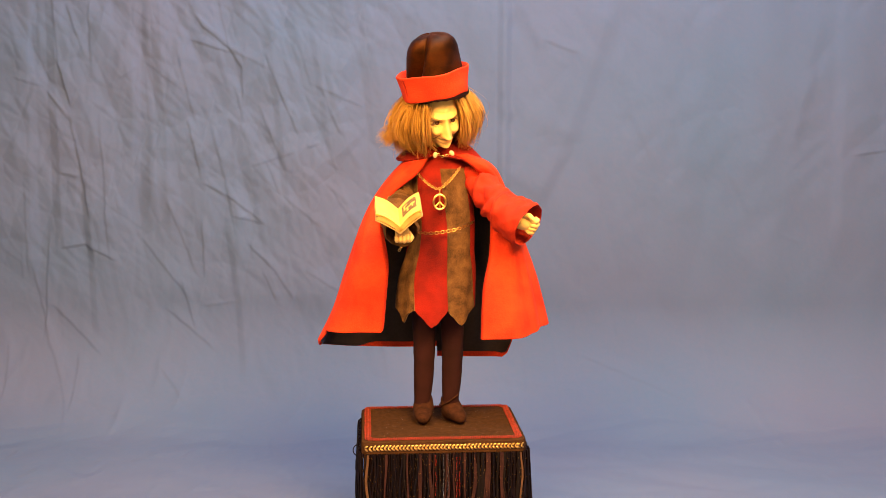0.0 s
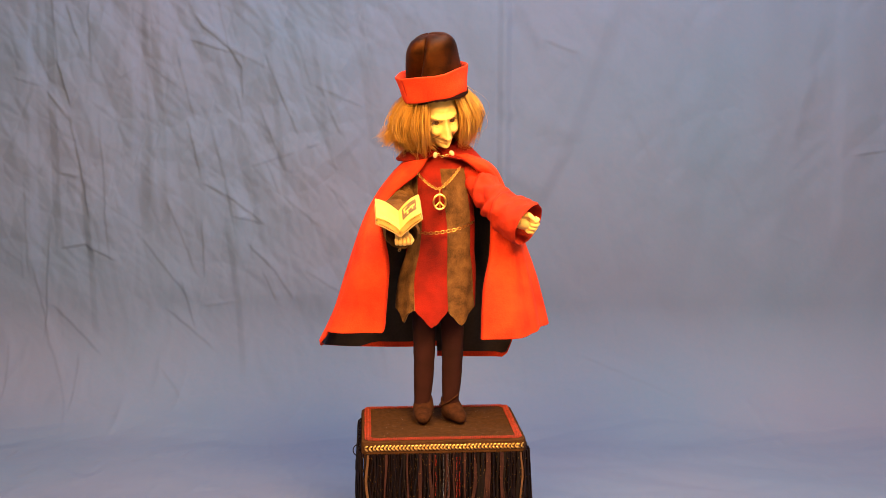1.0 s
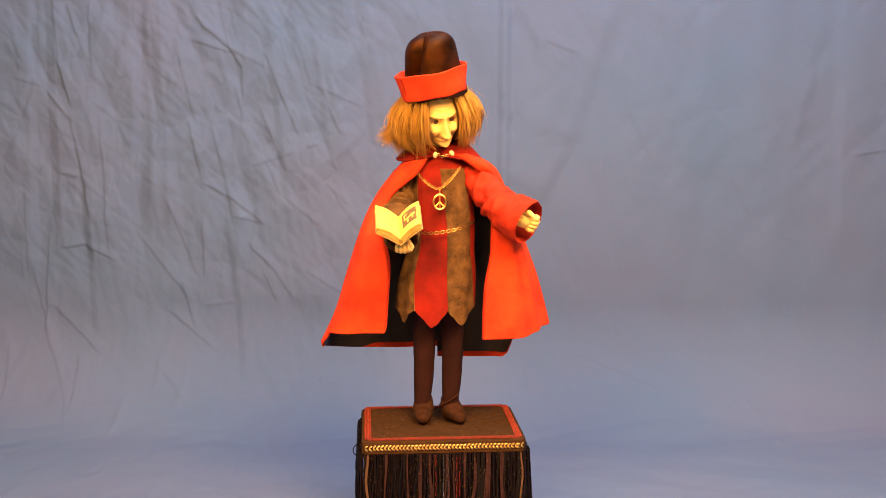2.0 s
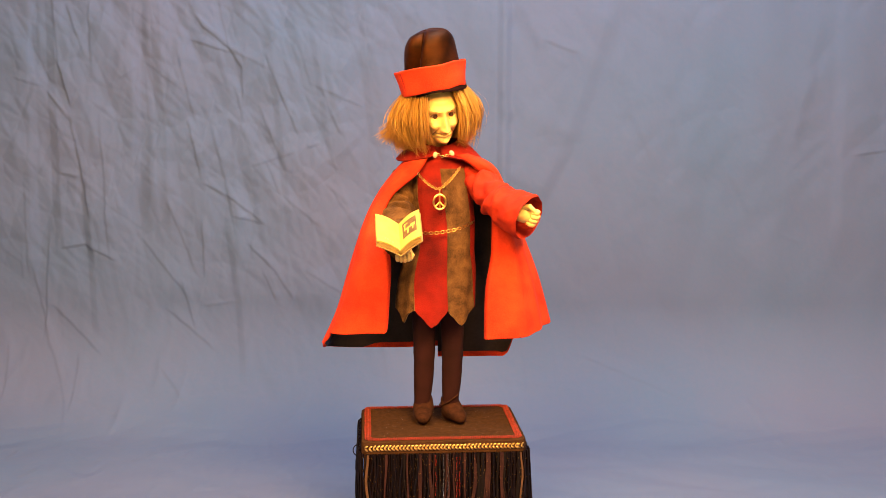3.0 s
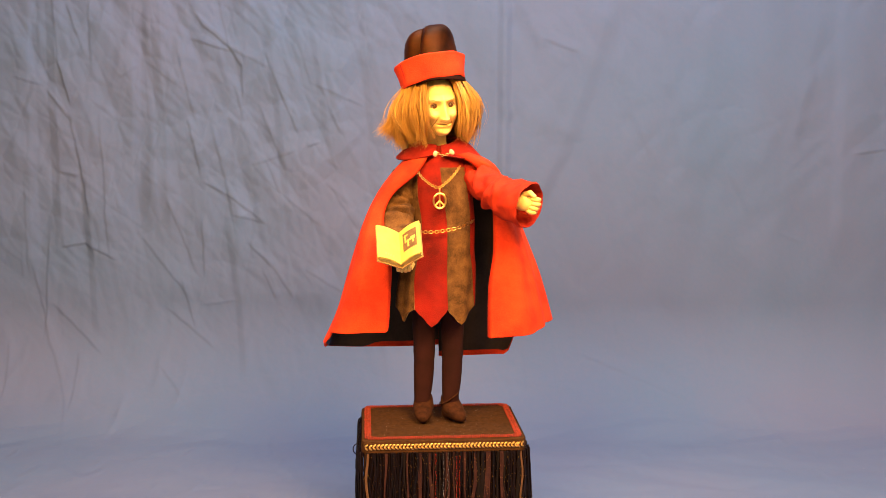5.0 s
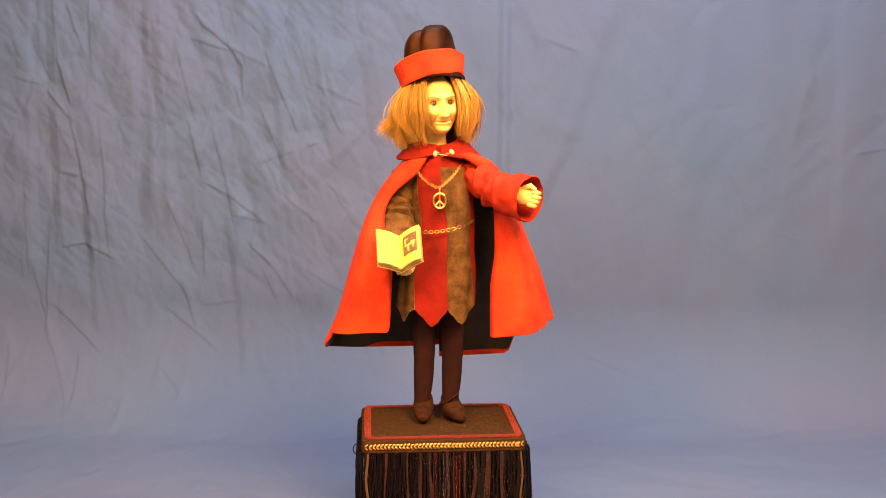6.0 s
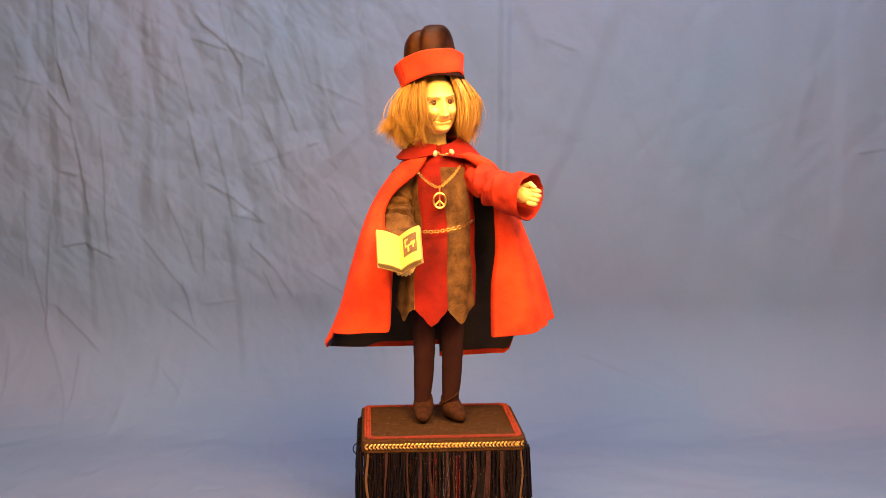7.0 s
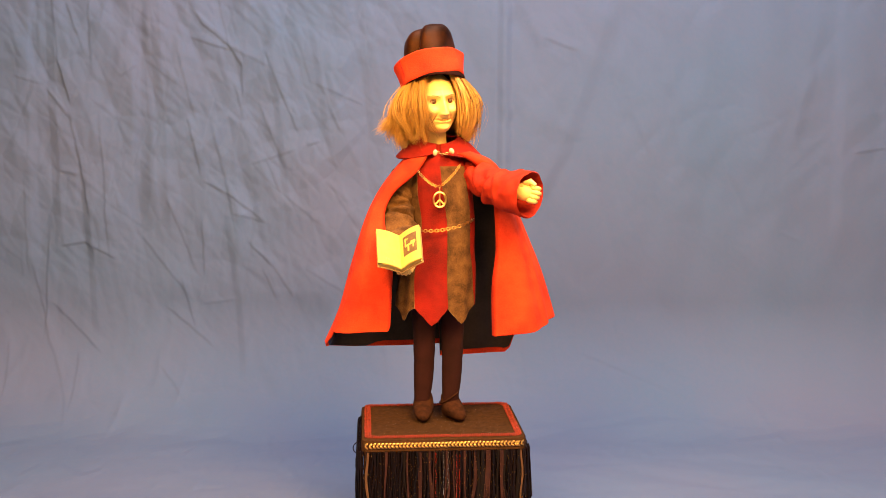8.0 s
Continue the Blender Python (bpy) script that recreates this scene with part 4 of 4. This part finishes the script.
def chain(root, pts, link_r, wire, name, m, stretch=1.25):
    """Interlocking oval links along a line; alike links share one mesh."""
    pts = [Vector(p) for p in pts]
    s = Shape().tube([(link_r * stretch * math.cos(a), link_r * math.sin(a), 0) for a in np.linspace(0, 2 * math.pi, 13)], wire, 6, caps=False)
    first, i, carry = None, 0, 0.0
    for p, q in zip(pts, pts[1:]):
        ln = (q - p).length
        while carry < ln:
            d = (q - p) / ln
            if first is None:
                ob = first = part(name, s, m, root)
            else:
                ob = new(name, first.data)
                ob.parent = root
            side = Vector((0, -1, 0)).cross(d).normalized()
            z = d.cross(side)
            ob.matrix_local = Matrix.Translation(p + d * carry) @ Matrix((d, side, z)).transposed().to_4x4() @ Matrix.Rotation(radians(62 if i % 2 else -18), 4, "X")
            i += 1
            carry += link_r * stretch * 1.32
        carry -= ln


def necklace():
    root = new("necklace")
    tagged(root, "brass chain necklace with a round peace-sign pendant", "necklace")
    pts = spline([(-0.049, -0.040, 0.644), (-0.036, -0.050, 0.629), (-0.020, -0.056, 0.617), (-0.007, -0.058, 0.613), (0.006, -0.056, 0.622), (0.020, -0.052, 0.636), (0.031, -0.046, 0.651)], 40)
    chain(root, pts, 0.0022, 0.0006, "link", M_CHAIN)
    c = Vector((-0.006, -0.061, 0.589))
    ring = Shape().tube([c + Vector((0.0112 * math.cos(a), 0, 0.0135 * math.sin(a))) for a in np.linspace(0, 2 * math.pi, 33)], 0.0019, 8, caps=False)
    pend = part("pendant", ring, M_GOLD, root, "gold peace-sign pendant")
    for x, z in ((0, 0.0135), (0, -0.0135), (-0.0085, -0.0092), (0.0085, -0.0092)):
        part("spoke", Shape().tube([c, c + Vector((x, 0, z))], 0.0016, 8), M_GOLD, pend)
    part("ring", Shape().tube([c + Vector((0.0005 * math.cos(a), 0.0025 * math.cos(a), 0.0185 + 0.0045 * math.sin(a))) for a in np.linspace(0, 2 * math.pi, 17)], 0.0008, 6, caps=False), M_GOLD, pend)


def belt():
    root = new("belt_chain")
    tagged(root, "thin brass chain worn as a belt over the tunic", "belt")
    pts = spline([(-0.055, -0.036, 0.535), (-0.042, -0.052, 0.532), (-0.018, -0.061, 0.532), (0.006, -0.060, 0.535), (0.030, -0.054, 0.540), (0.048, -0.036, 0.546), (0.057, -0.012, 0.549)], 40)
    chain(root, pts, 0.0027, 0.00065, "link", M_CHAIN, 1.5)
    tail = [(-0.079, -0.02, 0.520), (-0.082, -0.03, 0.512), (-0.077, -0.03, 0.504), (-0.081, -0.03, 0.497)]
    chain(root, tail, 0.0022, 0.0007, "link", M_BRASS, 1.3)


def lint():
    """Flecks of lint on the sheet and on the pedestal's top."""
    rng = np.random.default_rng(21)
    s = Shape()
    for _ in range(26):
        x, y = rng.uniform(-1.1, 1.1), rng.uniform(0.15, 0.64)
        if abs(x) < 0.2:
            continue
        r = rng.uniform(0.0004, 0.0009)
        s.ball((x, y, GROUND + 0.003), (r * rng.uniform(0.8, 2), r, r), None, 6, 5)
    for _ in range(150):
        x, y, r = rng.uniform(-0.11, 0.11), rng.uniform(-0.095, 0.08), rng.uniform(0.00012, 0.00034)
        s.ball((x, y, TOP + 0.0009), (r * 1.6, r, r), None, 5, 4)
    tagged(part("lint", s, M_LINT), "pale flecks of lint on the cloth", "lint", kind="stuff")


doll = doll_body()
HEAD_OB = head()
hair(HEAD_OB)
HAT_OB = hat()
tunic()
CAPE_LEFT, CAPE_RIGHT = cape()
SLEEVE_LEFT, SLEEVE_RIGHT = arms()
BOOK_OB = book()
necklace()
belt()
lint()


# ---- movement ----
def motions():
    times = (0, 0.5, 1.0, 1.5, 3.0, 3.5, 4.0, 4.5, 6.0, 6.5, 7.0, 8.0)
    nod = (0, 0, 0, 0.01, 0.30, 0.46, 0.60, 0.68, 0.96, 0.975, 0.98, 1.0)
    lift = (0, 0.02, 0.02, 0.04, 0.31, 0.43, 0.53, 0.60, 0.90, 0.94, 0.95, 1.0)
    lower = (0, 0.025, 0.06, 0.13, 0.47, 0.575, 0.675, 0.75, 0.965, 0.985, 0.995, 1.0)
    drift = (0, 0, 0.2, 0.35, 0.62, 0.7, 0.72, 0.74, 0.92, 1.0, 1.0, 1.0)
    swing = (0, 0, 0, 0.02, 0.28, 0.30, 0.40, 0.50, 0.83, 0.90, 0.92, 1.0)
    turned = [(t, pose(*HEAD, 30 - 30 * k) @ pose(0, 0, 0, 0, 0, 18 - 2 * d) @ pose(0, 0, 0, 0, -1 - 3 * d, 0)) for t, k, d in zip(times, nod, drift)]
    walk(HEAD_OB, turned)
    walk(HAT_OB, turned)
    walk(SLEEVE_RIGHT, [(t, pose(*ARM_R, 29 * (1 - k), 0, 0)) for t, k in zip(times, lift)])
    reach = [(t, pose(*ARM_L, -29 * (1 - k), 0, 0)) for t, k in zip(times, lower)]
    walk(SLEEVE_LEFT, reach)
    walk(BOOK_OB, reach)
    walk(CAPE_LEFT, [(t, Matrix.Translation(PIVOT_L) @ pose(0, 0, 0, 0, -2.3 * k, 0)) for t, k in zip(times, drift)])
    walk(CAPE_RIGHT, [(t, Matrix.Translation(PIVOT_R) @ pose(0, 0, 0, 0, -2.5 * k, 7 * k)) for t, k in zip(times, swing)])


motions()
